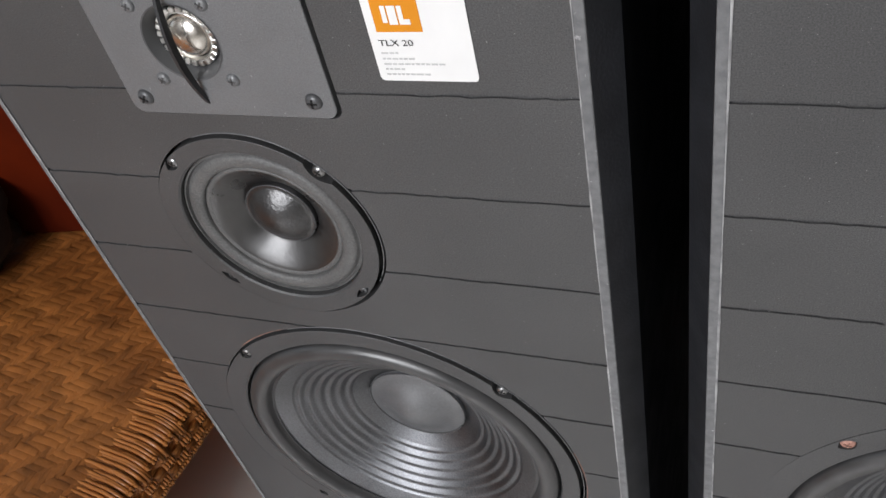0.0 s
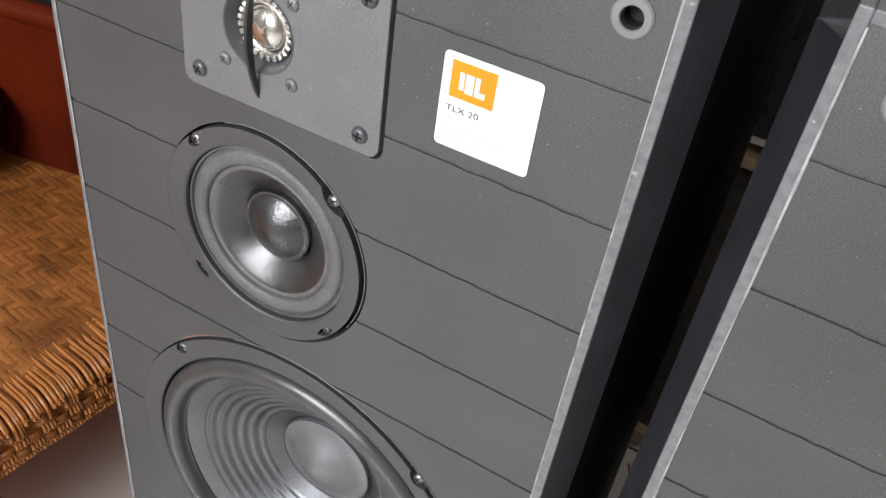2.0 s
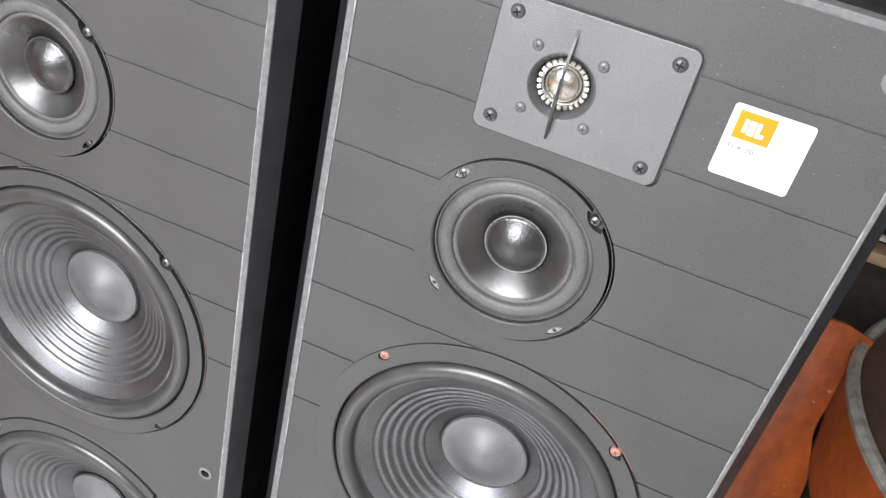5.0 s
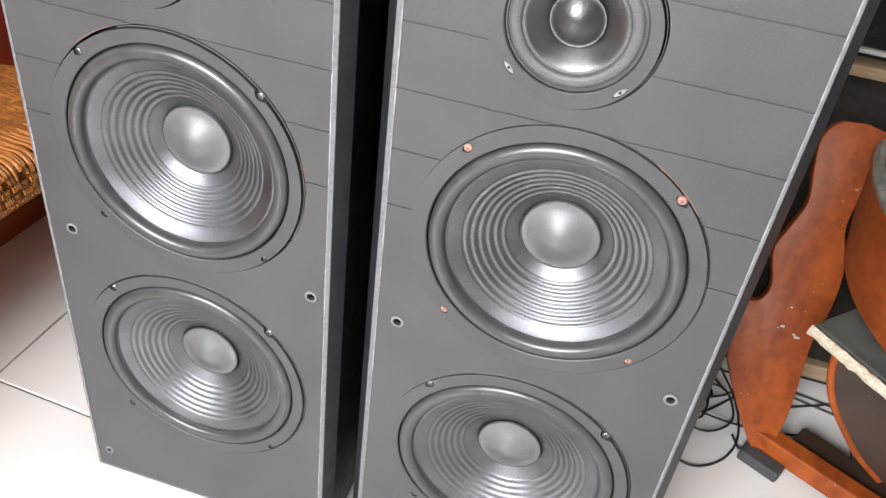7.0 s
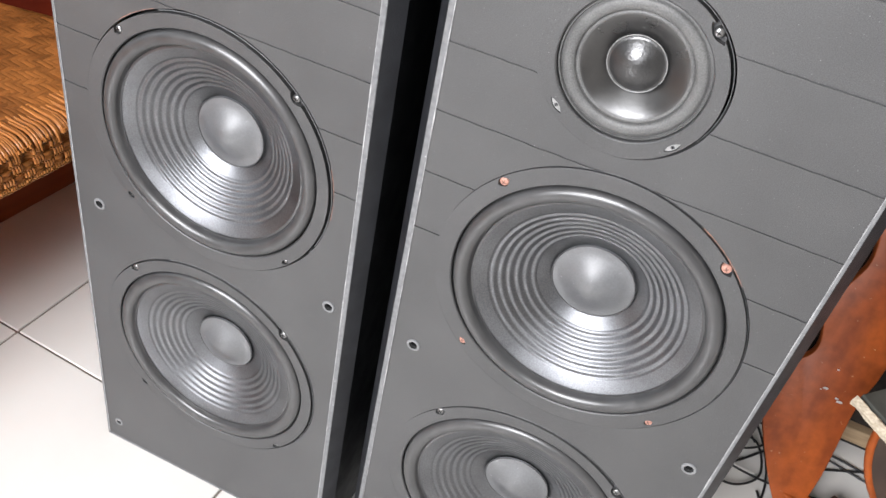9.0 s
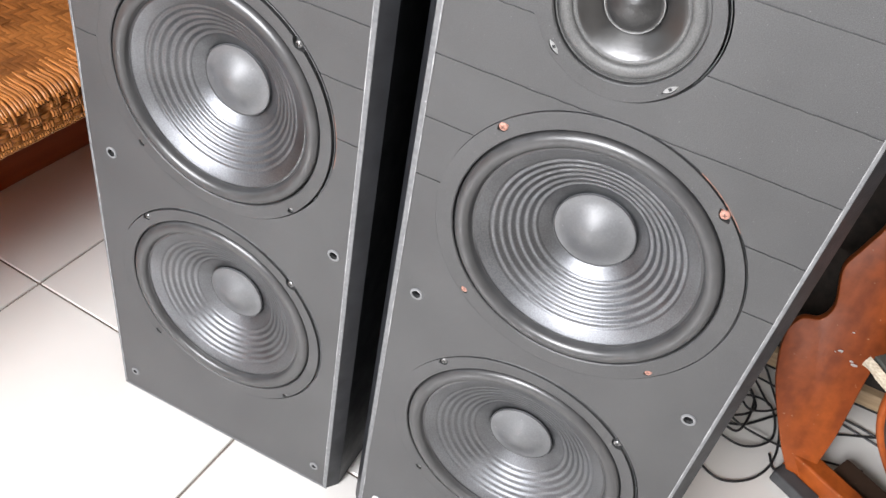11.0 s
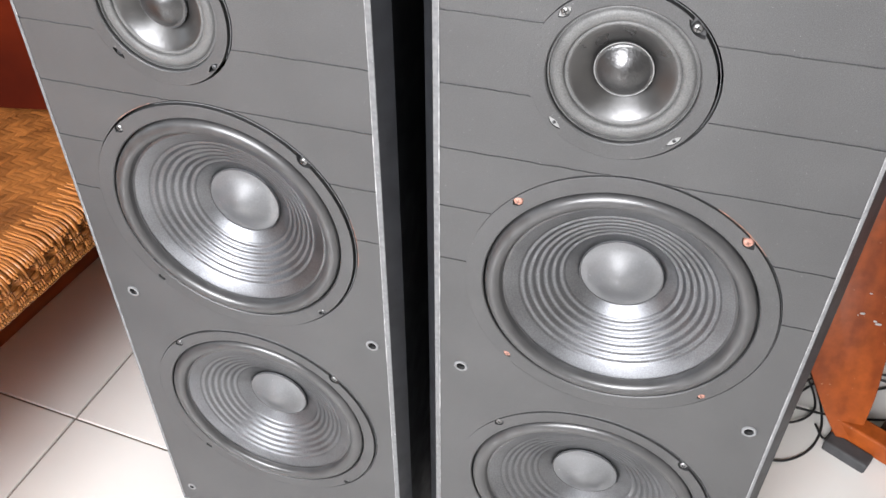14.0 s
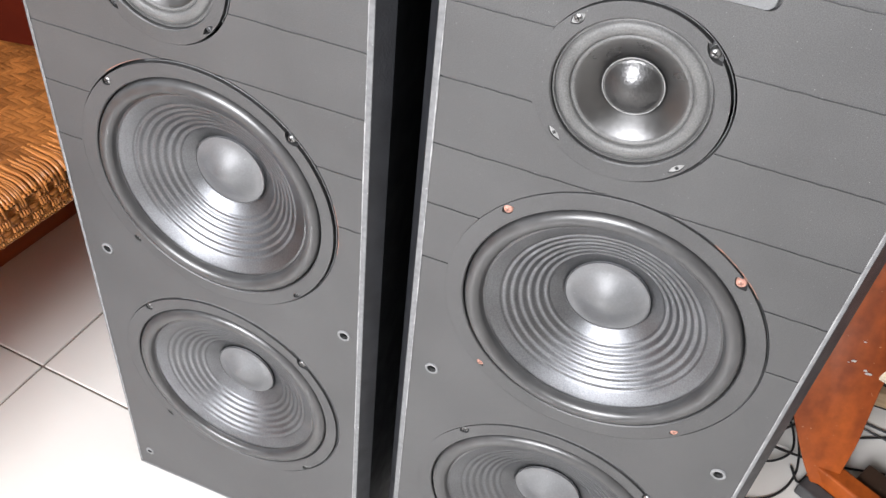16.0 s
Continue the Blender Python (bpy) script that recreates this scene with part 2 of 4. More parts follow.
def turned_bm(profile, steps=96, cx=0.0, cz=0.0, closed=False):
    """A profile of (radius, depth) turned round an axis along y through (cx, cz)."""
    bm = bmesh.new()
    rings = []
    for r, y in profile:
        if r < 1e-6:
            rings.append([bm.verts.new((cx, y, cz))])
        else:
            rings.append([bm.verts.new((cx + r * math.cos(2 * math.pi * k / steps), y, cz + r * math.sin(2 * math.pi * k / steps))) for k in range(steps)])
    pairs = list(zip(rings, rings[1:])) + ([(rings[-1], rings[0])] if closed else [])
    for a, b in pairs:
        for k in range(steps):
            k2 = (k + 1) % steps
            q = [a[k % len(a)], a[k2 % len(a)], b[k2 % len(b)], b[k % len(b)]]
            u = []
            for v in q:
                if v not in u:
                    u.append(v)
            if len(u) > 2:
                bm.faces.new(u)
    return bm


def tube_bm(points, radius, sides=8, closed=False):
    bm = bmesh.new()
    pts = [Vector(p) for p in points]
    rings = []
    for i, p in enumerate(pts):
        t = (pts[min(i + 1, len(pts) - 1)] - pts[max(i - 1, 0)]).normalized()
        up = Vector((0, 0, 1)) if abs(t.z) < 0.9 else Vector((1, 0, 0))
        a = t.cross(up).normalized()
        b = t.cross(a)
        rings.append([bm.verts.new(p + radius * (a * math.cos(2 * math.pi * k / sides) + b * math.sin(2 * math.pi * k / sides))) for k in range(sides)])
    for r, s in zip(rings, rings[1:]):
        for k in range(sides):
            bm.faces.new((r[k], r[(k + 1) % sides], s[(k + 1) % sides], s[k]))
    bm.faces.new(rings[0])
    bm.faces.new(rings[-1])
    return bm


def spline(keys, n=8):
    """A smooth line through the points."""
    k = [Vector(p) for p in keys]
    k = [2 * k[0] - k[1], *k, 2 * k[-1] - k[-2]]
    out = []
    for i in range(1, len(k) - 2):
        for j in range(n):
            t = j / n
            a, b, c, d = k[i - 1:i + 3]
            out.append(0.5 * (2 * b + (c - a) * t + (2 * a - 5 * b + 4 * c - d) * t * t + (3 * b - a - 3 * c + d) * t ** 3))
    return out + [k[-2]]


def carve(bm, cutters, name, material, smooth=None):
    """bm less the cutters, as a mesh."""
    base = new("base", mesh_of(bm, name, material))
    for c in cutters:
        tool = new("tool", mesh_of(c, "tool", material))
        mod = base.modifiers.new("cut", "BOOLEAN")
        mod.operation, mod.object, mod.solver = "DIFFERENCE", tool, "EXACT"
    deps = bpy.context.evaluated_depsgraph_get()
    deps.update()
    me = bpy.data.meshes.new_from_object(base.evaluated_get(deps))
    me.name = name
    for mod in list(base.modifiers):
        tool = mod.object
        base.modifiers.remove(mod)
        bpy.data.objects.remove(tool)
    bpy.data.objects.remove(base)
    if smooth is not None:
        me.polygons.foreach_set("use_smooth", [True] * len(me.polygons))
        me.set_sharp_from_angle(angle=radians(smooth))
    return me


def rod_bm(r, y0, y1, cx=0.0, cz=0.0, steps=64):
    return turned_bm([(0, y0), (r, y0), (r, y1), (0, y1)], steps, cx, cz)


# ---- room ----
def wall(name, bm, label):
    return tagged(new(name, mesh_of(bm, name, M_WALL)), label, "wall", kind="structure")


wall("wall_north", box_bm(-2.6, 2.6, 1.45, 1.6, 0, 2.8), "plain tan painted wall behind the furniture")
wall("wall_east", box_bm(2.6, 2.75, -2.7, 1.6, 0, 2.8), "plain tan painted side wall")
# The opening is made up to suit the added side fill lamp.
w = new("wall_west", carve(box_bm(-2.75, -2.6, -2.7, 1.6, 0, 2.8), [box_bm(-2.9, -2.4, -1.6, -0.2, 1.0, 2.2)], "wall_west", M_WALL))
tagged(w, "plain tan painted wall with an opening added for the side fill", "wall", kind="structure")
w = new("wall_south", carve(box_bm(-2.75, 2.75, -2.85, -2.7, 0, 2.8), [box_bm(-0.90, 0.46, -3.0, -2.5, 1.12, 2.48)], "wall_south", M_WALL))
tagged(w, "plain tan painted wall with a wide high window opening", "wall", kind="structure")
# Ceiling never in view, added to bounce light back into the room.
tagged(new("ceiling", mesh_of(box_bm(-2.75, 2.75, -2.85, 1.6, 2.8, 2.9), "ceiling", M_CEIL)), "plain white ceiling out of view, added to bounce light", "ceiling", kind="structure")
floor = tagged(new("floor", mesh_of(box_bm(-2.75, 2.75, -2.85, 1.6, -0.08, -0.003), "floor", M_GROUT)), "white glazed square floor tiles with brown grout", "floor", kind="structure")
tagged(new("ground", mesh_of(box_bm(-300, 300, -300, 300, -0.3, -0.2), "ground", M_GROUT)), "plain pale ground outside the house", "ground", kind="structure")


# ---- loudspeakers ----
HALF, TOP, DEPTH = 0.1575, 0.9265, 0.30
WOOFERS = ((0.0, 0.517), (0.0, 0.240))
MID = (-0.0230, 0.7263)
DOME = (-0.0236, 0.8422)
GROOVES = [0.874 - 0.057 * k for k in range(7)]


def arc(a0, a1, r, n, cx, y, cz):
    return [(cx + r * math.cos(radians(a0 + (a1 - a0) * k / n)), y, cz + r * math.sin(radians(a0 + (a1 - a0) * k / n))) for k in range(n + 1)]


def screw(parent, x, z, y, r, material, label, turn=0.0):
    """A pan-head screw with a cross slot, facing the front."""
    prof = [(r, y + 0.004), (r, y), (r * 0.86, y - r * 0.28), (r * 0.55, y - r * 0.46), (0, y - r * 0.52)]
    bm = turned_bm(prof, 20)
    head = part("screw", bm, material, parent, label, smooth=50)
    # The slots are thin blocks, coloured dark for the shade inside them.
    for k in range(2):
        b = box_bm(-r * 0.55, r * 0.55, y - r * 0.56, y - r * 0.3, -r * 0.11, r * 0.11)
        if k:
            bmesh.ops.rotate(b, cent=(0, 0, 0), matrix=Matrix.Rotation(radians(90), 3, "Y"), verts=b.verts)
        if k == 0:
            cross = b
        else:
            tmp = bpy.data.meshes.new("tmp")
            b.to_mesh(tmp)
            b.free()
            cross.from_mesh(tmp)
            bpy.data.meshes.remove(tmp)
    if material is M_COPPER:
        part("slot", cross, M_WORN_AND_SHADE, head, "cross slot, coloured darker copper for its shade")
    else:
        part("slot", cross, M_WELL if material is M_PLATE else M_DARK, head, "cross slot, coloured dark for its shade")
    head.location = (x, 0, z)
    head.rotation_euler = (0, turn, 0)
    return head


def pocket_bm(x, z, length, wide, depth):
    """A leaf-shaped hollow round a screw, its long way along the rim."""
    r = math.hypot(x, z)
    n, t = Vector((x / r, 0, z / r)), Vector((-z / r, 0, x / r))
    c = Vector((x, -0.01, z))
    us = [-1 + k / 5 for k in range(11)]
    pts = [c + t * (length * u) + n * (wide * (1 - u * u)) for u in us] + [c + t * (length * u) - n * (wide * (1 - u * u)) for u in us[-2:0:-1]]
    return prism_bm(pts, (0, 0.01 + depth, 0))


def driver(parent, name, cx, cz, flange_r, inner_r, profile_surround, profile_cone, profile_cap, mats, screws, pockets, rand, label, gap=0.002, ring_mat=None, bare=False):
    d = new(name)
    d.empty_display_size = 0.03
    d.parent = parent
    d.location = (cx, 0, cz)
    tagged(d, label)
    outer = flange_r - gap / 2
    ring = turned_bm([(outer, 0.00025), (outer - 0.0002, 0.0001), (inner_r + 0.001, 0.0001), (inner_r, 0.0010), (inner_r, 0.012), (outer, 0.012)], 128, closed=True)
    for v in ring.verts:
        if math.hypot(v.co.x, v.co.z) > (outer + inner_r) / 2:
            v.co += Vector((-0.385 * gap, 0, -0.32 * gap))
    cuts = []
    for x, z, m, l in screws:
        size = pockets[0] if x > 0 and z > 0 else pockets[1] if z > 0 else pockets[2]
        cuts.append(pocket_bm(x, z, *size, 0.0062))
        if bare and (z < 0 or x < 0):
            floor_bm = pocket_bm(x, z, size[0] * 0.93, size[1] * 0.85, 0.0019)
            for v in floor_bm.verts:
                v.co.y = max(v.co.y, 0.0011)
            part("bare_patch", floor_bm, M_ZINC, d, "bare pale metal in the hollow round a screw")
    part("flange", carve(ring, cuts, "flange", M_BAFFLE, 15), None, d)
    part("surround", turned_bm(profile_surround, 112), mats[0], d, smooth=60)
    part("cone", turned_bm(profile_cone, 112), mats[1], d, smooth=35)
    part("dust_cap", turned_bm(profile_cap, 80), mats[2], d, smooth=60)
    cr, cy = profile_cap[1]
    part("cap_ring", tube_bm(arc(0, 360, cr, 72, 0, cy - 0.0003, 0), 0.00045 if ring_mat else 0.0006, 6), ring_mat or M_WELL, d, "thin glue line round the cap", smooth=60)
    # the recess is wider than the flange on one side and shows its bare metal rim there
    if gap > 0.0012:
        part("metal_rim", tube_bm(arc(-30, 110, flange_r - gap * 0.28, 60, -0.14 * gap, 0.0016, -0.11 * gap), gap * 0.075, 6), M_TRIM, d, "bare metal rim in the recess", smooth=60)
    for x, z, m, l in screws:
        screw(d, x, z, 0.0022 if m is not M_COPPER else 0.0018, (0.0036 if z > 0 else 0.0025) if m is not M_COPPER else (0.0039 if z > 0 else 0.0035), m, l, rand.random() * 3)
    return d


def woofer_profiles(rib, crown):
    surr = [(0.1160, 0.0100), (0.1128, 0.0090), (0.1126, 0.0050)] + [(0.1055 + 0.0070 * math.cos(a), 0.0034 - 0.0062 * math.sin(a)) for a in [math.pi * k / 14 for k in range(15)]] + [(0.0975, 0.0055), (0.0955, 0.0052)]
    cone, inner = [], 0.033
    n = 220
    for k in range(n + 1):
        r = 0.0965 + (inner - 0.0965) * k / n
        s = (0.0965 - r) / (0.0965 - inner)
        y = 0.0056 + 0.0375 * s ** 1.08
        if 0.0478 < r < 0.0850:
            ph = (r - 0.0478) / 0.0062
            y -= rib * math.sin(2 * math.pi * ph)
        cone.append((r, y))
    cap = [(0.0362 * crown, 0.0408), (0.0358 * crown, 0.0388)] + [(0.0354 * crown * (1 - k / 18), 0.0386 - 0.0056 * (1 + math.cos(math.pi * (1 - k / 18) ** 1.04))) for k in range(1, 18)] + [(0, 0.0274)]
    return surr, cone, cap


def mid_profiles():
    surr = [(0.0534, 0.0110), (0.0522, 0.0080), (0.0518, 0.0036), (0.0506, 0.0032), (0.0500, 0.0052), (0.0494, 0.0050)] + [(0.0447 + 0.0044 * math.cos(a), 0.0046 - 0.0024 * math.sin(a)) for a in [math.pi * k / 10 for k in range(1, 11)]] + [(0.0400, 0.0056), (0.0390, 0.0046), (0.0378, 0.0046), (0.0364, 0.0060)]
    cone = [(0.0370 + (0.0185 - 0.0370) * k / 24, 0.0054 + 0.0130 * (k / 24) ** 1.25) for k in range(25)]
    cap = [(0.0206, 0.0168), (0.0204, 0.0137), (0.0200, 0.0131), (0.0195, 0.0133)] + [(0.0194 * (1 - k / 12), 0.0133 - 0.0082 * (1 - (1 - k / 12) ** 1.9)) for k in range(1, 12)] + [(0, 0.0051)]
    return surr, cone, cap


def socket(parent, x, z, r, hole, material, label):
    s = part("grille_socket", turned_bm([(r, 0.001), (r, -0.0006), (r * 0.9, -0.0014), (hole * 1.1, -0.0014), (hole, -0.0008), (hole, 0.010), (0, 0.010)], 36), material, parent, label, smooth=40)
    s.location = (x, 0, z)
    # A near-black liner puts the shade of the bore into its colour.
    part("hole", turned_bm([(hole * 0.985, -0.0008), (hole * 0.96, 0.0085), (0, 0.0085)], 24), M_DARK, s, "socket hole, lined dark for its shade", smooth=40)
    return s


def text_mesh(words, size, name, material):
    c = bpy.data.curves.new(name, "FONT")
    c.body, c.size, c.extrude = words, size, 0.00005
    t = bpy.data.objects.new(name, c)
    scene.collection.objects.link(t)
    deps = bpy.context.evaluated_depsgraph_get()
    deps.update()
    me = bpy.data.meshes.new_from_object(t.evaluated_get(deps))
    bpy.data.objects.remove(t)
    me.materials.clear()
    me.materials.append(material)
    return me


def flat(name, x0, x1, z0, z1, y, material, parent, label="", radius=0.0):
    if radius:
        pts = []
        for ax, az, a in ((x1, z1, 0), (x0, z1, 90), (x0, z0, 180), (x1, z0, 270)):
            sx, sz = (-1 if ax == x1 else 1), (-1 if az == z1 else 1)
            pts += arc(a, a + 90, radius, 5, ax + sx * radius, y, az + sz * radius)
    else:
        pts = [(x0, y, z0), (x1, y, z0), (x1, y, z1), (x0, y, z1)]
    return part(name, prism_bm(pts, (0, 0.0003, 0)), material, parent, label)


def loudspeaker(cx, y, turn, label, worn_copper, seed):
    rand = random.Random(seed)
    sp = thing("loudspeaker", label, "loudspeaker", pose(cx, y, 0, 0, 0, turn), "pair of tower loudspeakers")
    for s in (-1, 1):
        part("side_panel", prism_bm([(s * HALF, 0, 0.002), (s * 0.1675, 0.0135, 0.002), (s * 0.1675, DEPTH, 0.002), (s * 0.1500, DEPTH, 0.002), (s * 0.1500, 0.02, 0.002), (s * HALF, 0.02, 0.002)], (0, 0, 0.9125)), M_VINYL, sp)
        part("chamfer", prism_bm([(s * (HALF + 0.0003), 0.0001, 0.002), (s * 0.1678, 0.0135, 0.002), (s * 0.1674, 0.0139, 0.002), (s * (HALF - 0.0001), 0.0005, 0.002)], (0, 0, 0.9125)), M_CHAMFER, sp, "black bevelled edge, lightened for the light it catches")
    cap = [(-HALF, 0.0126, 0.9145), (-0.1675, 0.0135, 0.9145), (-0.1675, DEPTH, 0.9145), (0.1675, DEPTH, 0.9145), (0.1675, 0.0135, 0.9145), (HALF, 0.0126, 0.9145)]
    part("top_panel", prism_bm(cap, (0, 0, TOP - 0.9145)), M_TOP, sp, "glossy black top")
    part("back_panel", box_bm(-0.150, 0.150, DEPTH - 0.015, DEPTH, 0.002, 0.9145), M_VINYL, sp)
    part("bottom_panel", box_bm(-0.150, 0.150, 0.02, DEPTH - 0.015, 0.0, 0.012), M_VINYL, sp)
    # the outer edges show less bare trim than the inner ones
    w = 0.0049
    wl, wr = (w, 0.0028) if worn_copper else (0.0028, w)
    part("edge_trim", box_bm(-HALF, -HALF + wl, -0.0008, 0.012, 0.0, TOP, 0.0007), M_TRIM, sp, "scuffed pale grey edge")
    part("edge_trim", box_bm(HALF - wr, HALF, -0.0008, 0.012, 0.0, TOP, 0.0007), M_TRIM, sp, "scuffed pale grey edge")
    part("edge_trim", box_bm(-HALF + wl, HALF - wr, -0.0008, 0.012, TOP - w, TOP, 0.0007), M_TRIM, sp, "scuffed pale grey edge")
    part("edge_trim", box_bm(-HALF + wl, HALF - wr, -0.0008, 0.012, 0.0, 0.0032, 0.0006), M_TRIM, sp, "scuffed pale grey edge")
    # the paint is rubbed off along the inner corner of the trim, more in some stretches than in others
    for x in (-HALF + wl, HALF - wr):
        bm = bmesh.new()
        rings = []
        for k in range(181):
            z = 0.006 + (TOP - 0.012) * k / 180
            r = 0.00012 + 0.0006 * max(0.0, 0.45 + 0.9 * noise.noise((x * 40, seed * 3.7, z * 9)) + 0.35 * noise.noise((x * 40, seed, z * 70)))
            rings.append([bm.verts.new((x + r * math.cos(a), -0.0006 + 0.6 * r * math.sin(a), z)) for a in (0, 1.26, 2.51, 3.77, 5.03)])
        for a, b in zip(rings, rings[1:]):
            for k in range(5):
                bm.faces.new((a[k], a[(k + 1) % 5], b[(k + 1) % 5], b[k]))
        part("scuffed_corner", bm, M_SCUFF, sp, "corner rubbed down to a pale line", smooth=60)
    woofers = [WOOFERS[0], (WOOFERS[1][0], WOOFERS[1][1] - (0.0075 if worn_copper else 0.0035))]
    wide = (1.0, 1.035)
    gaps = (0.0022, 0.0042, 0.0040) if worn_copper else (0.0058, 0.0050, 0.0056)
    rims = (0.1306 if worn_copper else 0.1312, 0.1303)
    cuts = [rod_bm((r - 0.25 * g) * k, -0.02, 0.04, cx2 + 0.17 * g, cz + 0.18 * g + 0.0005, 160) for (cx2, cz), g, k, r in zip(woofers, gaps, wide, rims)]
    cuts.append(rod_bm(0.0665 - 0.2 * gaps[2], -0.02, 0.04, MID[0] + 0.17 * gaps[2], MID[1] + 0.10 * gaps[2], 128))
    cuts.append(rod_bm(0.024, -0.02, 0.04, DOME[0], DOME[1], 48))
    px0, px1, pz0, pz1, pr = -0.0687, 0.0452, 0.8028, 0.8876, 0.006
    hole = []
    for ax, az, a in ((px1 - pr, pz1 - pr, 0), (px0 + pr, pz1 - pr, 90), (px0 + pr, pz0 + pr, 180), (px1 - pr, pz0 + pr, 270)):
        hole += arc(a, a + 90, pr, 6, ax, -0.01, az)
    cuts.append(prism_bm(hole, (0, 0.0142, 0)))
    for z in GROOVES:
        n = 72
        low = [(-0.16 + 0.32 * k / n, -0.01, z - 0.0006 - 0.0008 * rand.random() ** 3) for k in range(n + 1)]
        high = [(0.16 - 0.32 * k / n, -0.01, z + 0.0006 + 0.0008 * rand.random() ** 3) for k in range(n + 1)]
        cuts.append(prism_bm(low + high, (0, 0.0111, 0)))
    # grille sockets: height, places across, rim, bore; the two loudspeakers were not drilled quite alike
    top_x, mid_x, low_x = ((-0.1320, 0.1340), (-0.1315, 0.1355), (-0.1335, 0.1340)) if worn_copper else ((-0.1340, 0.1375), (-0.1290, 0.1380), (-0.1375, 0.1375))
    sockets = ((0.9010, top_x, 0.0078, 0.0042), (0.3970, mid_x, 0.0067, 0.0041), (0.0350, low_x, 0.0060, 0.0030))
    for z, xs, rim, bore in sockets:
        cuts += [rod_bm(bore - 0.0001, -0.01, 0.012, x, z, 24) for x in xs]
    part("baffle", carve(box_bm(-HALF + wl, HALF - wr, 0.0, 0.019, 0.0032, TOP - w), cuts, "baffle", M_BAFFLE), None, sp, "black grainy front board with fine grooves")
    # woofers
    for i, (wx, wz) in enumerate(woofers):
        ws, wc, wd = woofer_profiles(0.00038 if i else 0.00058, 0.93 if i else 1.0)
        copper = worn_copper and i == 0
        sm, sl = (M_COPPER, "bare copper-coloured screw") if copper else (M_STEEL, "dull steel screw")
        sc = [(sx * 0.0878, sz * 0.089, sm, sl) for sx in (-1, 1) for sz in (-1, 1)]
        d = driver(sp, "woofer", wx, wz, rims[i], 0.1140, ws, wc, wd, (M_RUBBER, M_CONE, M_CAP), sc, ((0.0072, 0.0042), (0.0056, 0.0040), (0.0046, 0.0027)), rand, "large black woofer with a ribbed cone", gaps[i])
        d.scale = (wide[i], 0.84 if i else 1, wide[i])
        for a0, a1 in (((-8, 16), (112, 132)) if i == 0 and not copper else ((38, 62),) if copper else ()):
            part("worn_edge", tube_bm(arc(a0, a1, rims[i], 14, 0, 0.0004, 0), 0.00055, 6), M_WORN_AND_SHADE, d, "edge worn to a copper colour")
    ms, mc, md = mid_profiles()
    sc = [(sx * 0.0428, sz * 0.0428, M_STEEL if sz > 0 else M_SCREW, "small steel screw") for sx in (-1, 1) for sz in (-1, 1)]
    driver(sp, "midrange_driver", MID[0], MID[1], 0.0665, 0.0524, ms, mc, md, (M_MIDSURR, M_MIDCONE, M_MIDCAP), sc, ((0.0088, 0.0036), (0.0058, 0.0034), (0.0066, 0.0023)), rand, "small glossy black midrange driver", gaps[2], M_ZINC if worn_copper else M_SCREW, worn_copper)
    # tweeter
    tw = new("tweeter")
    tw.empty_display_size = 0.02
    tw.parent = sp
    tagged(tw, "dome tweeter on a grey plate")
    tw.location = (0, 0.0040, 0)
    x0, x1, z0, z1, rr = -0.0685, 0.0430, 0.8030, 0.8855, 0.006
    pts = []
    for ax, az, a in ((x1 - rr, z1 - rr, 0), (x0 + rr, z1 - rr, 90), (x0 + rr, z0 + rr, 180), (x1 - rr, z0 + rr, 270)):
        pts += arc(a, a + 90, rr, 8, ax, -0.0045, az)
    plate = prism_bm(pts, (0, 0.0045, 0))
    bmesh.ops.bevel(plate, geom=[e for e in plate.edges if all(v.co.y < -0.004 for v in e.verts)], offset=0.0006, segments=2, affect="EDGES", profile=0.5)
    part("plate", carve(plate, [rod_bm(0.0192, -0.02, 0.02, DOME[0], DOME[1], 72)], "plate", M_PLATE), None, tw, "grey-black painted metal plate")
    part("horn", turned_bm([(0.0197, -0.0049), (0.0190, -0.0047), (0.0160, 0.0005), (0.0155, 0.0028), (0.0155, 0.009), (0, 0.009)], 72, *DOME), M_WELL, tw, smooth=40)
    tooth = mesh_of(box_bm(0.0124, 0.0152, -0.0012, 0.0012, -0.0014, 0.0014, 0.0005, 1), "ring_tooth", M_SILVER)
    for k in range(24):
        o = part("ring_tooth", tooth, None, tw)
        o.matrix_basis = Matrix.Translation((DOME[0], 0.0008, DOME[1])) @ Matrix.Rotation(2 * math.pi * (k + 0.5) / 24, 4, "Y") @ Matrix.Rotation(0.25, 4, "X")
    part("ring", turned_bm([(0.0128, 0.004), (0.0126, 0.0008), (0.0118, 0.0004), (0.0112, 0.0022)], 64, *DOME), M_SILVER, tw, smooth=60)
    dome = [(0.0110, 0.0030)] + [(0.0108 * math.cos(a), 0.0028 - 0.0058 * math.sin(a)) for a in [math.pi / 2 * k / 12 for k in range(12)]] + [(0, -0.0030)]
    part("dome", turned_bm(dome, 48, *DOME), M_DOME, tw, "silver metal dome", smooth=60)
    for k in range(4):
        pts = [(DOME[0] + 0.0107 * math.sin(u) * math.cos(radians(45 + 90 * k)), 0.0027 - 0.0058 * math.cos(u), DOME[1] + 0.0107 * math.sin(u) * math.sin(radians(45 + 90 * k))) for u in [0.1 + 1.4 * j / 8 for j in range(9)]]
        part("dome_rib", tube_bm(pts, 0.00022, 5), M_DOME, tw)
    zb, zt, zc = 0.8090, 0.8765, DOME[1]
    fin = [(zb + (zt - zb) * k / 16, -0.0042 - 0.0088 * math.sin(math.pi * k / 16) ** 0.85) for k in range(17)]
    fin += [(zt - 0.004 - (zt - zb - 0.008) * k / 16, -0.0040 - 0.0048 * math.sin(math.pi * k / 16) ** 0.8) for k in range(17)]
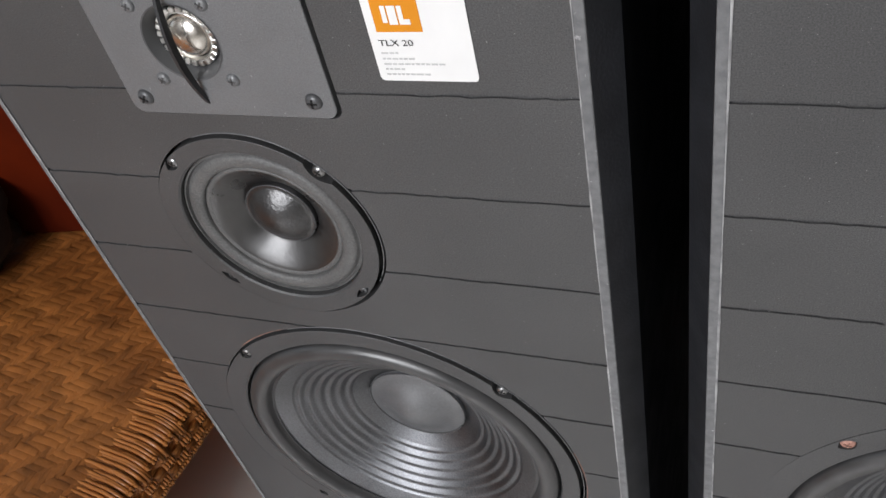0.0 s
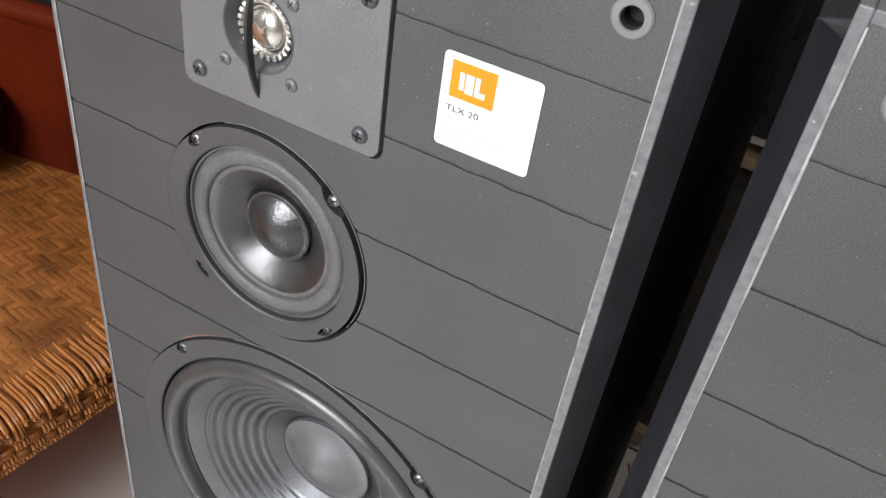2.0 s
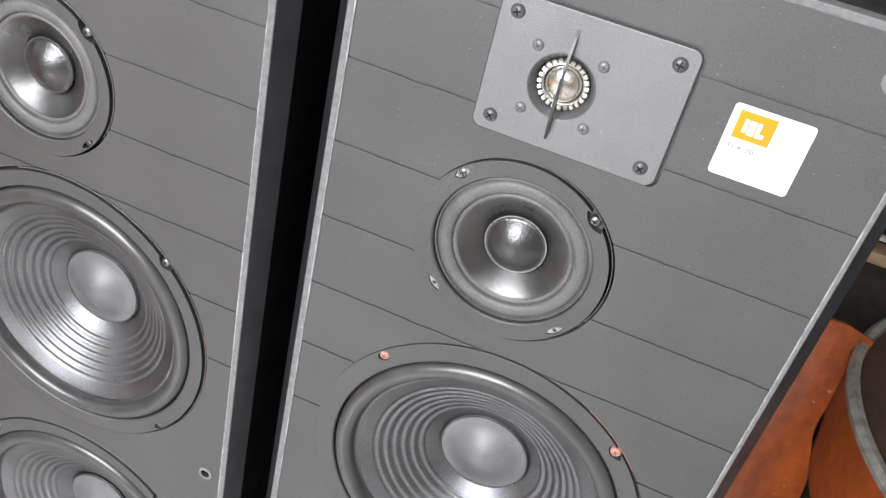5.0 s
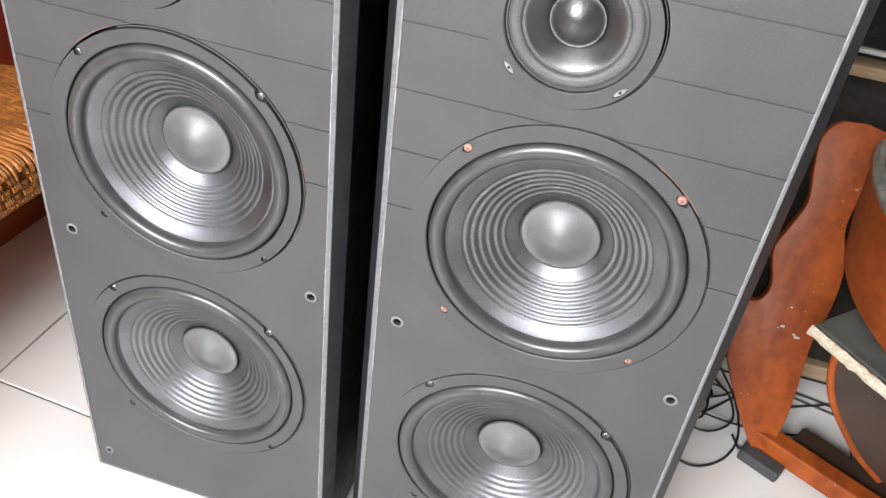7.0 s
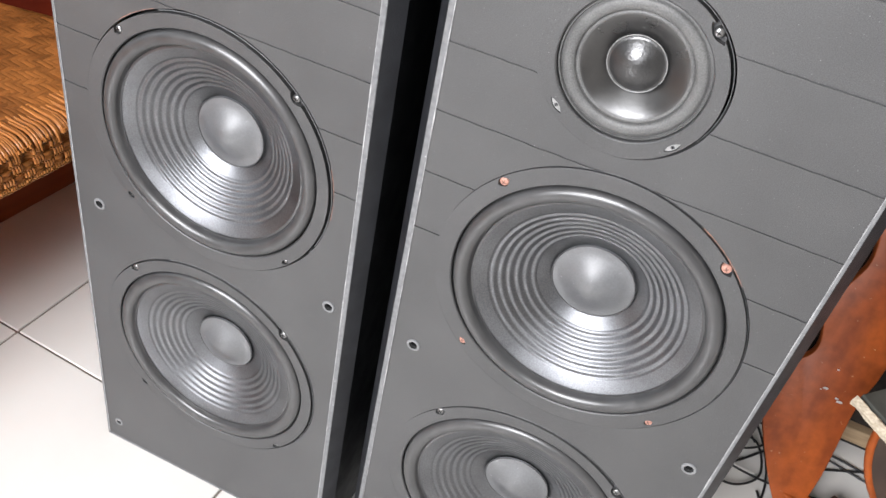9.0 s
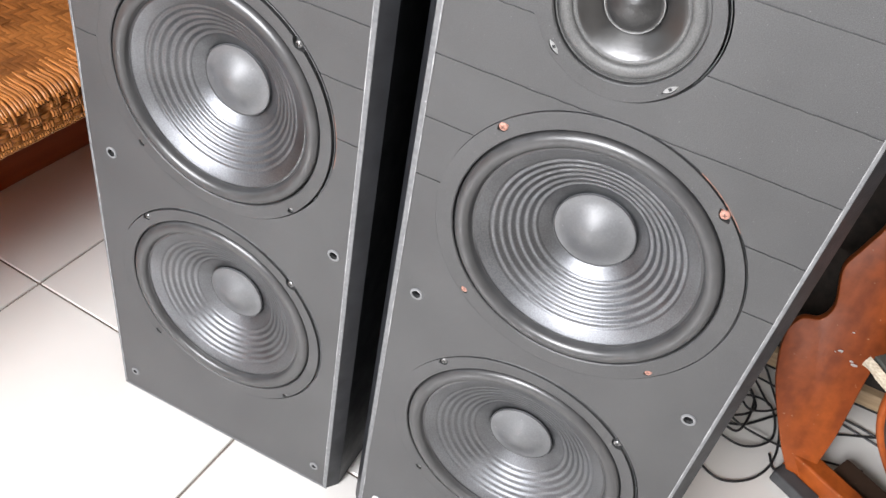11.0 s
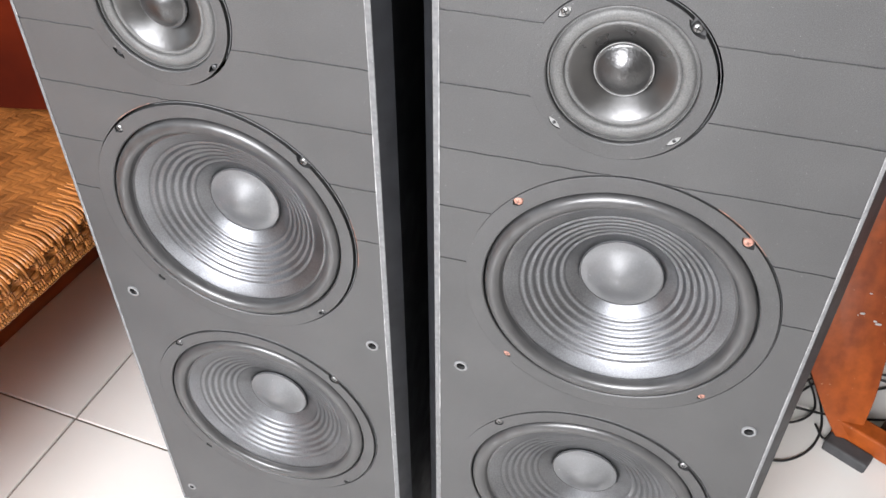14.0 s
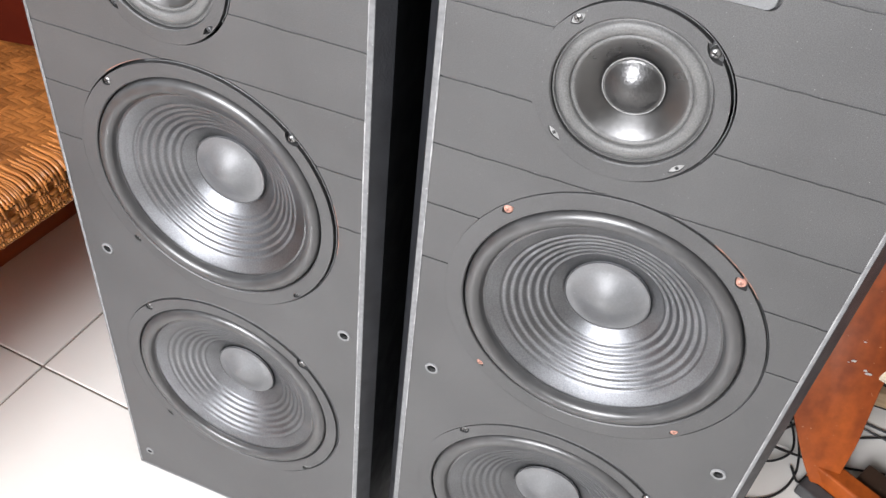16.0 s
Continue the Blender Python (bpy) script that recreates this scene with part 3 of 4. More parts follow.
    part("blade", prism_bm([(DOME[0] - 0.0008, yy, zz) for zz, yy in fin], (0.0016, 0, 0)), M_BLADE, tw, "thin black vertical blade")
    for x, z in ((-0.0585, 0.8755), (0.0330, 0.8755), (-0.0585, 0.8125), (0.0330, 0.8125)):
        screw(tw, x, z, -0.0046, 0.0043, M_SCREW, "black cross-head screw", rand.random() * 3)
    for x, z in ((-0.0190, 0.019), (0.0190, 0.019), (-0.0190, -0.019), (0.0190, -0.019)):
        screw(tw, DOME[0] + x, DOME[1] + z, -0.0046, 0.0034, M_PLATE, "painted cross-head screw", rand.random() * 3)
    # name label
    lx, lz = (-0.0016, 0.0012) if worn_copper else (0.0006, 0.0010)
    lb = flat("label", 0.0688 + lx, 0.1120 + lx, 0.8235 + lz, 0.8655 + lz, -0.0006, M_PAPER, sp, "white label with an orange square", 0.0022)
    flat("logo_square", 0.0727 + lx, 0.0926 + lx, 0.8466 + lz, 0.8625 + lz, -0.0008, M_ORANGE, lb, "orange logo square")
    for bx0, bx1, bz in ((0.0768, 0.0788, 0.8508), (0.0795, 0.0831, 0.8500), (0.0838, 0.0858, 0.8500), (0.0858, 0.0884, 0.8500)):
        flat("logo_bar", bx0 + lx, bx1 + lx, bz + lz, (0.8582 if bx0 < 0.085 else 0.8523) + lz, -0.0010, M_PAPER, lb)
    tm = part("printed_words", text_mesh("TLX 20", 0.0044, "printed_words", M_INK), None, lb, "small black print")
    tm.matrix_basis = pose(0.0722 + lx, -0.0009, 0.8403 + lz, 90, 0, 0) @ Matrix.Diagonal((1.12, 0.9, 1, 1))
    for n, z in ((0.007, 0.8365), (0.013, 0.8338), (0.025, 0.8313), (0.009, 0.8289), (0.018, 0.8264)):
        u = 0.0722
        while u < 0.0722 + n:
            v = u + rand.uniform(0.0012, 0.0032)
            flat("print_bar", u + lx, v + lx, z + lz, z + 0.0007 + lz, -0.0008, M_GREYINK, lb)
            u = v + 0.0006
    for z, xs, rim, bore in sockets:
        for x in xs:
            pale = worn_copper and z < 0.1 and x < 0
            socket(sp, x, z, rim, bore, M_WSOCKET if pale else M_SOCKET, "pale plugged grille socket" if pale else "grey plastic grille socket")
    return sp


loudspeaker(0.1335, 0.0, 0.0, "black tower loudspeaker with bare drivers and dull screws", False, 1)
loudspeaker(0.4935, 0.0, 0.0, "black tower loudspeaker with copper-coloured woofer screws", True, 2)


# ---- rattan bench ----
def rattan_bench():
    b = thing("rattan_bench", "honey-brown woven rattan bench seat beside a loudspeaker", "bench", pose(0.018, 0, 0.030, 0, 0, -6.0))
    X, Y0, Y1, ZT, ZB = -0.232, -1.00, 0.72, 0.297, 0.240
    part("seat_board", box_bm(-1.25, X - 0.016, Y0, Y1, ZB + 0.004, ZT - 0.0045, 0.008), M_RATTAN_DARK, b)
    part("front_rail", tube_bm([(X - 0.022, Y0, ZB + 0.028), (X - 0.022, Y1, ZB + 0.028)], 0.021, 16), M_RATTAN_DARK, b, smooth=60)
    # twill weave of the seat: each float a bent strip
    rnd = random.Random(4)
    verts, faces = [], []
    YW = -0.445
    cell, wide = 0.0074, 0.0086

    def strip(cx, cy, along, length, z):
        n = 5
        base = len(verts)
        skew, length = rnd.gauss(0, 0.035), length * rnd.uniform(0.86, 1.1)
        for k in range(n + 1):
            u = -0.5 + k / n
            lift = z + 0.0008 * (1 - (2 * u) ** 4)
            for s, dz in ((-1, -0.0006), (0, 0.0004), (1, -0.0006)):
                a, c = u * length, s * wide / 2 + u * length * skew
                verts.append((cx + (a if along else c), cy + (c if along else a), lift + dz))
        for k in range(n):
            for s in range(2):
                i = base + 3 * k + s
                faces.append((i, i + 1, i + 4, i + 3))

    nx, ny = 102, 158
    for i in range(nx):
        for j in range(ny):
            if (i + j) % 6 == 0:
                strip(X - 0.030 - (i + 1.5) * cell, YW + (j + 0.5) * cell, True, cell * 4.5, ZT - 0.0028 + rnd.uniform(-0.0009, 0.0007))
            if (i + j + 3) % 6 == 1:
                strip(X - 0.033 - i * cell, YW + (j + 1.0) * cell, False, cell * 3.9, ZT - 0.0032 + rnd.uniform(-0.0009, 0.0007))
    me = bpy.data.meshes.new("woven_seat")
    me.from_pydata(verts, [], faces)
    me.materials.append(M_RATTAN)
    me.polygons.foreach_set("use_smooth", [True] * len(me.polygons))
    ob = part("woven_seat", me, None, b, "twill-woven flat rattan strips")
    tagged(ob, kind="stuff")
    # strands that wrap over the front edge in fours, alternately over and under the bands of the front face
    pitch, n = 0.0038, 296
    rows = (0.2765, 0.2635, 0.2505)
    shapes = []
    for drop in (0.2690, 0.2835):
        for reach in (0.058, 0.068, 0.080):
            pts = [(X - reach, 0, ZT - 0.0075), (X - reach * 0.8, 0, ZT - 0.0044), (X - reach * 0.5, 0, ZT - 0.0024), (X - 0.020, 0, ZT - 0.0008), (X - 0.007, 0, ZT - 0.0052), (X - 0.001, 0, ZT - 0.0125), (X + 0.0014, 0, max(drop + 0.005, 0.2765)), (X - 0.0035, 0, drop)]
            shapes.append(mesh_of(tube_bm(spline(pts, 4), 0.0025, 7), "rattan_strand", M_WRAP, 60))
    over = mesh_of(tube_bm(spline([(X - 0.004, 0, 0.0078), (X + 0.0014, 0, 0.0035), (X + 0.0014, 0, -0.0035), (X - 0.004, 0, -0.0078)], 3), 0.0021, 7), "stitch", M_STRAND, 60)
    under = mesh_of(tube_bm(spline([(X - 0.003, 0, 0.2465), (X + 0.001, 0, 0.2430), (X - 0.001, 0, 0.2375), (X - 0.008, 0, 0.2355)], 3), 0.0020, 7), "edge_stitch", M_STRAND, 60)
    for k in range(n):
        y = YW - 0.06 + (k + 0.5) * pitch + rnd.uniform(-0.0004, 0.0004)
        odd = (k // 4) % 2
        s = part("rattan_strand", shapes[3 * odd + rnd.randrange(3)], None, b)
        s.location = (rnd.uniform(-0.0006, 0.0006), y, rnd.uniform(-0.0005, 0.0005))
        s.rotation_euler = (0, 0, -0.06 + rnd.uniform(-0.012, 0.012))
        s = part("stitch", over, None, b)
        s.location = (rnd.uniform(-0.0006, 0.0006), y, rows[1] if odd else rows[2])
        s = part("edge_stitch", under, None, b)
        s.location = (rnd.uniform(-0.0006, 0.0006), y, rnd.uniform(-0.0005, 0.0005))
    span = 4 * pitch
    steps = int((Y1 - Y0) / span * 4)
    for i, z in enumerate(rows):
        for dz in (-0.0031, 0.0031):
            pts = []
            for k in range(steps + 1):
                y = Y0 + (Y1 - Y0) * k / steps
                wave = math.cos(math.pi * ((y - (YW - 0.06)) / span - 0.5))
                pts.append((X - 0.0024 - 0.0024 * wave * (1 if i != 1 else -1), y, z + dz))
            part("rattan_band", tube_bm(pts, 0.0036, 6), M_RATTAN_DARK, b, "dark rattan band along the edge", smooth=60)
    # Board added to give the floor under the seat its warm shade.
    part("base_panel", box_bm(-1.10, -0.475, Y0 + 0.10, Y1 - 0.22, -0.030, ZB - 0.012, 0.003), M_DARKBASE, b, "dark red-brown board added for the warm shade under the seat")
    part("underside", box_bm(-1.2, X - 0.03, Y0 + 0.02, Y1 - 0.02, ZB - 0.011, ZB + 0.003), M_BASEWOOD, b, "wooden underside, bright orange to bounce warm light on the floor")
    for y in (-0.86, 0.392):
        part("leg", box_bm(-1.18, -1.14, y, y + 0.036, -0.030, ZB - 0.012, 0.003), M_BROWN, b, "dark brown wooden leg")
        part("foot", box_bm(-0.474, -0.384, y, y + 0.036, -0.030, -0.006, 0.003), M_BROWN, b, "dark brown block foot")
    return b


rattan_bench()


def red_panel():
    """An orange-red tapering box with a rolled rim, standing on the bench."""
    t = thing("red_planter", "orange-red painted planter standing on the bench", "planter", pose(-0.502, 0.456, 0.3285, 0, 0, 11.3))
    lo, hi, h = (0.165, 0.11), (0.200, 0.135), 0.235
    bm = bmesh.new()
    rings = []
    for k in range(9):
        f = k / 8
        a, c = lo[0] + (hi[0] - lo[0]) * f, lo[1] + (hi[1] - lo[1]) * f
        ring = []
        for q in range(64):
            u = 2 * math.pi * q / 64
            cu, su = math.cos(u), math.sin(u)
            ring.append(bm.verts.new((a * math.copysign(abs(cu) ** 0.35, cu), c * math.copysign(abs(su) ** 0.35, su), h * f)))
        rings.append(ring)
    for r, s in zip(rings, rings[1:]):
        for q in range(64):
            bm.faces.new((r[q], r[(q + 1) % 64], s[(q + 1) % 64], s[q]))
    bm.faces.new(rings[0])
    top = [v.co.copy() for v in rings[-1]]
    part("body", bm, M_REDPANEL, t, smooth=50)
    part("rim", tube_bm([(p.x * 1.01, p.y * 1.01, p.z) for p in top + top[:2]], 0.014, 10), M_REDPANEL, t, "rolled orange rim", smooth=60)
    part("soil", prism_bm([(p.x * 0.97, p.y * 0.97, h - 0.03) for p in top], (0, 0, 0.01)), M_CLOTH, t, "dark soil")


red_panel()


def black_bag():
    t = thing("cloth_bundle", "black cloth bundle lying on the rattan seat", "cloth")
    bm = bmesh.new()
    bmesh.ops.create_icosphere(bm, subdivisions=4, radius=1)
    for v in bm.verts:
        p = v.co.copy()
        k = 1 + 0.16 * noise.noise(p * 2.1) + 0.05 * noise.noise(p * 6)
        q = Vector((math.copysign(abs(p.x) ** 0.6, p.x), math.copysign(abs(p.y) ** 0.6, p.y), math.copysign(abs(p.z) ** 0.7, p.z)))
        v.co = Vector((-0.690 + 0.15 * q.x * k, 0.240 + 0.085 * q.y * k, max(0.328, 0.40 + 0.075 * q.z * k)))
    part("cloth", bm, M_CLOTH, t, smooth=80)


black_bag()


# ---- carved side table ----
def side_table():
    t = thing("side_table", "worn orange-brown lacquered table with a carved leg and dark round top", "table")
    # a flat leg with a wavy outline that leans inwards
    def lean(x, z):
        return (x, 0.335 + 0.46 * z, z)
    left = spline([(0.822, 0, 0.020), (0.796, 0, 0.055), (0.757, 0, 0.122), (0.741, 0, 0.180), (0.750, 0, 0.208), (0.772, 0, 0.217), (0.780, 0, 0.240), (0.768, 0, 0.283), (0.779, 0, 0.315), (0.792, 0, 0.352), (0.786, 0, 0.393), (0.783, 0, 0.430), (0.800, 0, 0.455), (0.836, 0, 0.460)], 5)
    right = spline([(0.872, 0, 0.452), (0.862, 0, 0.400), (0.850, 0, 0.335), (0.866, 0, 0.280), (0.866, 0, 0.226), (0.857, 0, 0.180), (0.858, 0, 0.092), (0.854, 0, 0.046), (0.850, 0, 0.020)], 5)
    part("carved_leg", prism_bm([lean(p.x, p.z) for p in left + right], Vector((0, 0.909, -0.418)) * 0.022, 0.0022), M_LACQUER, t, "flat wavy-edged leg, scuffed", smooth=40)
    cx, cy = 1.20, 0.435
    n = 120

    def ring(profile, name, material, label=""):
        bm = bmesh.new()
        rings = [[bm.verts.new((cx + r * math.cos(2 * math.pi * k / n), cy + r * math.sin(2 * math.pi * k / n), z)) for k in range(n)] for r, z in profile]
        for a, b in zip(rings, rings[1:] + rings[:1]):
            for k in range(n):
                bm.faces.new((a[k], a[(k + 1) % n], b[(k + 1) % n], b[k]))
        return part(name, bm, material, t, label, smooth=40)
    ring([(0.344, 0.300), (0.354, 0.36), (0.358, 0.436), (0.340, 0.436), (0.330, 0.36), (0.322, 0.300)], "apron", M_LACQUER, "curved lacquered apron")
    ring([(0.361, 0.434), (0.362, 0.441), (0.357, 0.447), (0.349, 0.446), (0.347, 0.436)], "rim", M_METALRIM, "scuffed grey rim")
    bm = bmesh.new()
    bmesh.ops.create_cone(bm, cap_ends=True, segments=n, radius1=0.346, radius2=0.346, depth=0.014, matrix=Matrix.Translation((cx, cy, 0.432)))
    part("top", bm, M_BROWN, t, "dark brown round top")
    # bottom rail, leg pads and the other legs
    d = Vector((0.885, -0.465, 0)).normalized()
    s = Vector((-d.y, d.x, 0))
    p = Vector((0.814, 0.352, 0.0))
    def bar(p, d, s, length, wide, z0, z1, bevel):
        return prism_bm([p + Vector((0, 0, z0)), p + d * length + Vector((0, 0, z0)), p + d * length + s * wide + Vector((0, 0, z0)), p + s * wide + Vector((0, 0, z0))], (0, 0, z1 - z0), bevel)
    part("bottom_rail", bar(p + s * 0.006, d, s, 0.52, 0.030, 0.012, 0.044, 0.003), M_LACQUER, t, "lacquered rail close to the floor")
    part("inner_ledge", bar(p + s * 0.0365 + d * 0.05, d, s, 0.46, 0.045, 0.004, 0.034, 0.002), M_BROWN, t, "dark brown ledge behind the rail")
    part("leg_pad", bar(p + d * 0.002 - s * 0.020, d, s, 0.062, 0.0255, 0.0, 0.019, 0.003), M_FOOT, t, "dark grey pad under the rail")
    rnd = random.Random(12)
    for x, z, r in ((0.811, 0.191, 0.0036), (0.829, 0.184, 0.0028), (0.834, 0.181, 0.0042), (0.815, 0.218, 0.0018), (0.806, 0.188, 0.0012)):
        chip = turned_bm([(r, 0.0), (r * 0.85, -0.0008), (0, -0.0011)], 9)
        for v in chip.verts:
            k = 1 + rnd.uniform(-0.25, 0.25)
            v.co.x, v.co.z = v.co.x * k, v.co.z * k
        part("paint_chip", chip, M_PALE, t, "chipped pale spot").matrix_basis = pose(x, 0.3335 + 0.46 * z, z, 25, 0, 0)
    for a in (20, 120):
        q = Vector((cx + 0.27 * math.cos(radians(a)), cy + 0.27 * math.sin(radians(a)), 0))
        part("leg", box_bm(q.x - 0.025, q.x + 0.025, q.y - 0.02, q.y + 0.02, 0, 0.43, 0.003), M_LACQUER, t)
    part("leg", box_bm(1.395, 1.435, 0.185, 0.225, 0, 0.43, 0.003), M_LACQUER, t)
    return t


side_table()


def broken_board():
    t = thing("stool", "low brown stool with weathered grey top and splintered edge", "stool")
    e = Vector((0.70, -0.68, 0)).normalized()
    f = Vector((-e.y, e.x, 0))
    c = Vector((0.814, 0.322, 0.0))
    rnd = random.Random(9)
    def quad(p, d, s, a, b, z0, z1, bevel=0.0):
        up = Vector((0, 0, z0))
        return prism_bm([p + up, p + d * a + up, p + d * a + s * b + up, p + s * b + up], (0, 0, z1 - z0), bevel)
    part("top_board", quad(c + f * 0.010, e, f, 0.34, 0.125, 0.262, 0.280, 0.002), M_SLAB, t, "grey-green weathered board")
    bm = bmesh.new()
    n = 46
    rows = []
    for k in range(n + 1):
        p = c + e * (0.34 * k / n)
        j = rnd.uniform(-0.002, 0.002)
        ring = []
        for q in range(8):
            u = 2 * math.pi * q / 8
            r = 0.0070 * (1 + rnd.uniform(-0.16, 0.16))
            ring.append(bm.verts.new(p + f * (0.003 + 0.8 * r * math.cos(u) + j * 0.4) + Vector((0, 0, 0.272 + 1.05 * r * math.sin(u)))))
        rows.append(ring)
    for a, b in zip(rows, rows[1:]):
        for q in range(8):
            bm.faces.new((a[q], a[(q + 1) % 8], b[(q + 1) % 8], b[q]))
    bm.faces.new(rows[0])
    bm.faces.new(rows[-1])
    part("splintered_edge", bm, M_RAWWOOD, t, "pale splintered raw wood edge")
    edge = spline([(0.858, 0.316, 0.262), (0.866, 0.316, 0.215), (0.885, 0.316, 0.170), (0.917, 0.316, 0.126), (0.952, 0.316, 0.085), (0.992, 0.316, 0.052)], 5)
    part("side_panel", prism_bm([*edge, (1.10, 0.316, 0.052), (1.10, 0.316, 0.262)], (0, 0.014, 0), 0.0015), M_BROWN, t, "dark brown curved side panel")
    part("panel_edge", tube_bm([q + Vector((-0.003, 0.004, 0)) for q in edge], 0.0055, 8), M_LACQUER, t, "lacquered edge of the panel", smooth=60)
    for a in (0.30,):
        for bb in (0.012, 0.10):
            q = c + e * a + f * bb
            part("leg", quad(q, e, f, 0.024, 0.02, 0.0, 0.262, 0.002), M_BROWN, t)


broken_board()


# ---- cabinet behind the loudspeakers ----
def media_cabinet():
    t = thing("media_cabinet", "long black gloss cabinet with rough brown cloth front", "cabinet")
    part("lower_front", prism_bm([(-2.3, 0.674, 0.044), (-2.3, 0.945, 0.372), (-2.3, 0.965, 0.372), (-2.3, 0.965, 0.0), (-2.3, 0.69, 0.0), (-2.3, 0.69, 0.044)], (4.0, 0, 0)), M_FABRIC, t, "rough dark brown sloping cloth panel")
    part("base_strip", box_bm(-2.3, 1.7, 0.654, 0.674, 0.020, 0.046, 0.002), M_PLY, t, "bare wood strip over the floor")
    part("wood_strip", box_bm(-2.3, 1.7, 0.918, 0.965, 0.374, 0.394, 0.002), M_PLY, t, "bare wood strip")
    # The highlight along the cabinet edge, built as a thin pale strip.
    part("highlight_strip", box_bm(-2.3, 1.7, 0.922, 0.945, 0.415, 0.4215, 0.001), M_PALE, t, "thin pale strip for the highlight along the edge")
    part("upper_front", box_bm(-2.3, 1.7, 0.93, 0.96, 0.423, 1.15, 0.002), M_BLACKGLOSS, t, "black glossy front")
    part("body", box_bm(-2.3, 1.7, 0.966, 1.40, 0.0, 1.15), M_BLACKGLOSS, t)


media_cabinet()


def low_platform():
    t = thing("low_platform", "low dark cloth-covered platform with a bare wood edge", "platform")
    part("plinth", box_bm(0.66, 1.68, 0.548, 0.62, 0.0, 0.018), M_DARK, t, "black recessed plinth")
    part("edge_strip", box_bm(0.66, 1.68, 0.532, 0.550, 0.018, 0.046, 0.002), M_PLY, t, "bare wood edge")
    part("sloping_top", prism_bm([(0.66, 0.551, 0.019), (0.66, 0.551, 0.045), (0.66, 0.665, 0.18), (0.66, 0.665, 0.019)], (1.02, 0, 0)), M_FABRIC, t, "dark brown cloth top")


low_platform()


# ---- cables and scraps on the floor ----
def cable(keys, r, material, label, name="cable"):
    t = thing(name, label, "cable", group="loose cables")
    part("wire", tube_bm(spline(keys, 10), r, 8), material, t, smooth=60)


Z = 0.0026
cable([(0.66, 0.36, Z), (0.70, 0.315, Z), (0.742, 0.292, Z), (0.785, 0.318, Z), (0.808, 0.37, Z), (0.805, 0.44, Z), (0.785, 0.50, Z), (0.75, 0.53, Z + 0.02), (0.70, 0.52, Z)], 0.0018, M_CABLE, "black cable looped on the tiled floor")
cable([(0.675, 0.42, Z), (0.715, 0.372, Z + 0.006), (0.762, 0.362, Z + 0.006), (0.798, 0.40, Z + 0.006), (0.786, 0.46, Z + 0.006), (0.745, 0.455, Z + 0.01), (0.73, 0.41, Z + 0.012), (0.76, 0.39, Z + 0.012), (0.84, 0.40, Z), (0.93, 0.42, Z)], 0.0018, M_CABLE, "black cable looped on the tiled floor")
cable([(0.70, 0.50, Z), (0.735, 0.45, Z + 0.012), (0.76, 0.43, Z + 0.012), (0.80, 0.47, Z + 0.006), (0.79, 0.54, Z + 0.006), (0.74, 0.56, Z + 0.006), (0.72, 0.50, Z + 0.02), (0.77, 0.49, Z + 0.02), (0.86, 0.50, Z), (1.0, 0.47, Z)], 0.0018, M_CABLE, "thin black cable tangled on the floor")
cable([(0.80, 0.375, Z), (0.812, 0.35, Z + 0.002), (0.833, 0.392, Z), (0.86, 0.45, Z), (0.95, 0.50, Z)], 0.0018, M_CABLE, "thin black cable tangled on the floor")
cable([(0.31, 0.62, Z), (0.325, 0.58, Z + 0.03), (0.315, 0.54, Z + 0.03), (0.30, 0.50, Z + 0.028), (0.33, 0.45, Z + 0.03)], 0.002, M_REDCABLE, "thin red wire lying over a plastic sheet")
cable([(0.29, 0.60, Z + 0.03), (0.31, 0.56, Z + 0.032), (0.335, 0.545, Z + 0.03), (0.35, 0.50, Z + 0.02)], 0.002, M_REDCABLE, "thin red wire lying over a plastic sheet")
cable([(0.322, 0.33, 0.93), (0.324, 0.35, 0.84), (0.327, 0.352, 0.76), (0.331, 0.352, 0.67), (0.333, 0.36, 0.50), (0.33, 0.40, 0.20), (0.32, 0.46, 0.04)], 0.0042, M_CLEAR, "clear-jacketed speaker wire hanging behind", "speaker_wire")


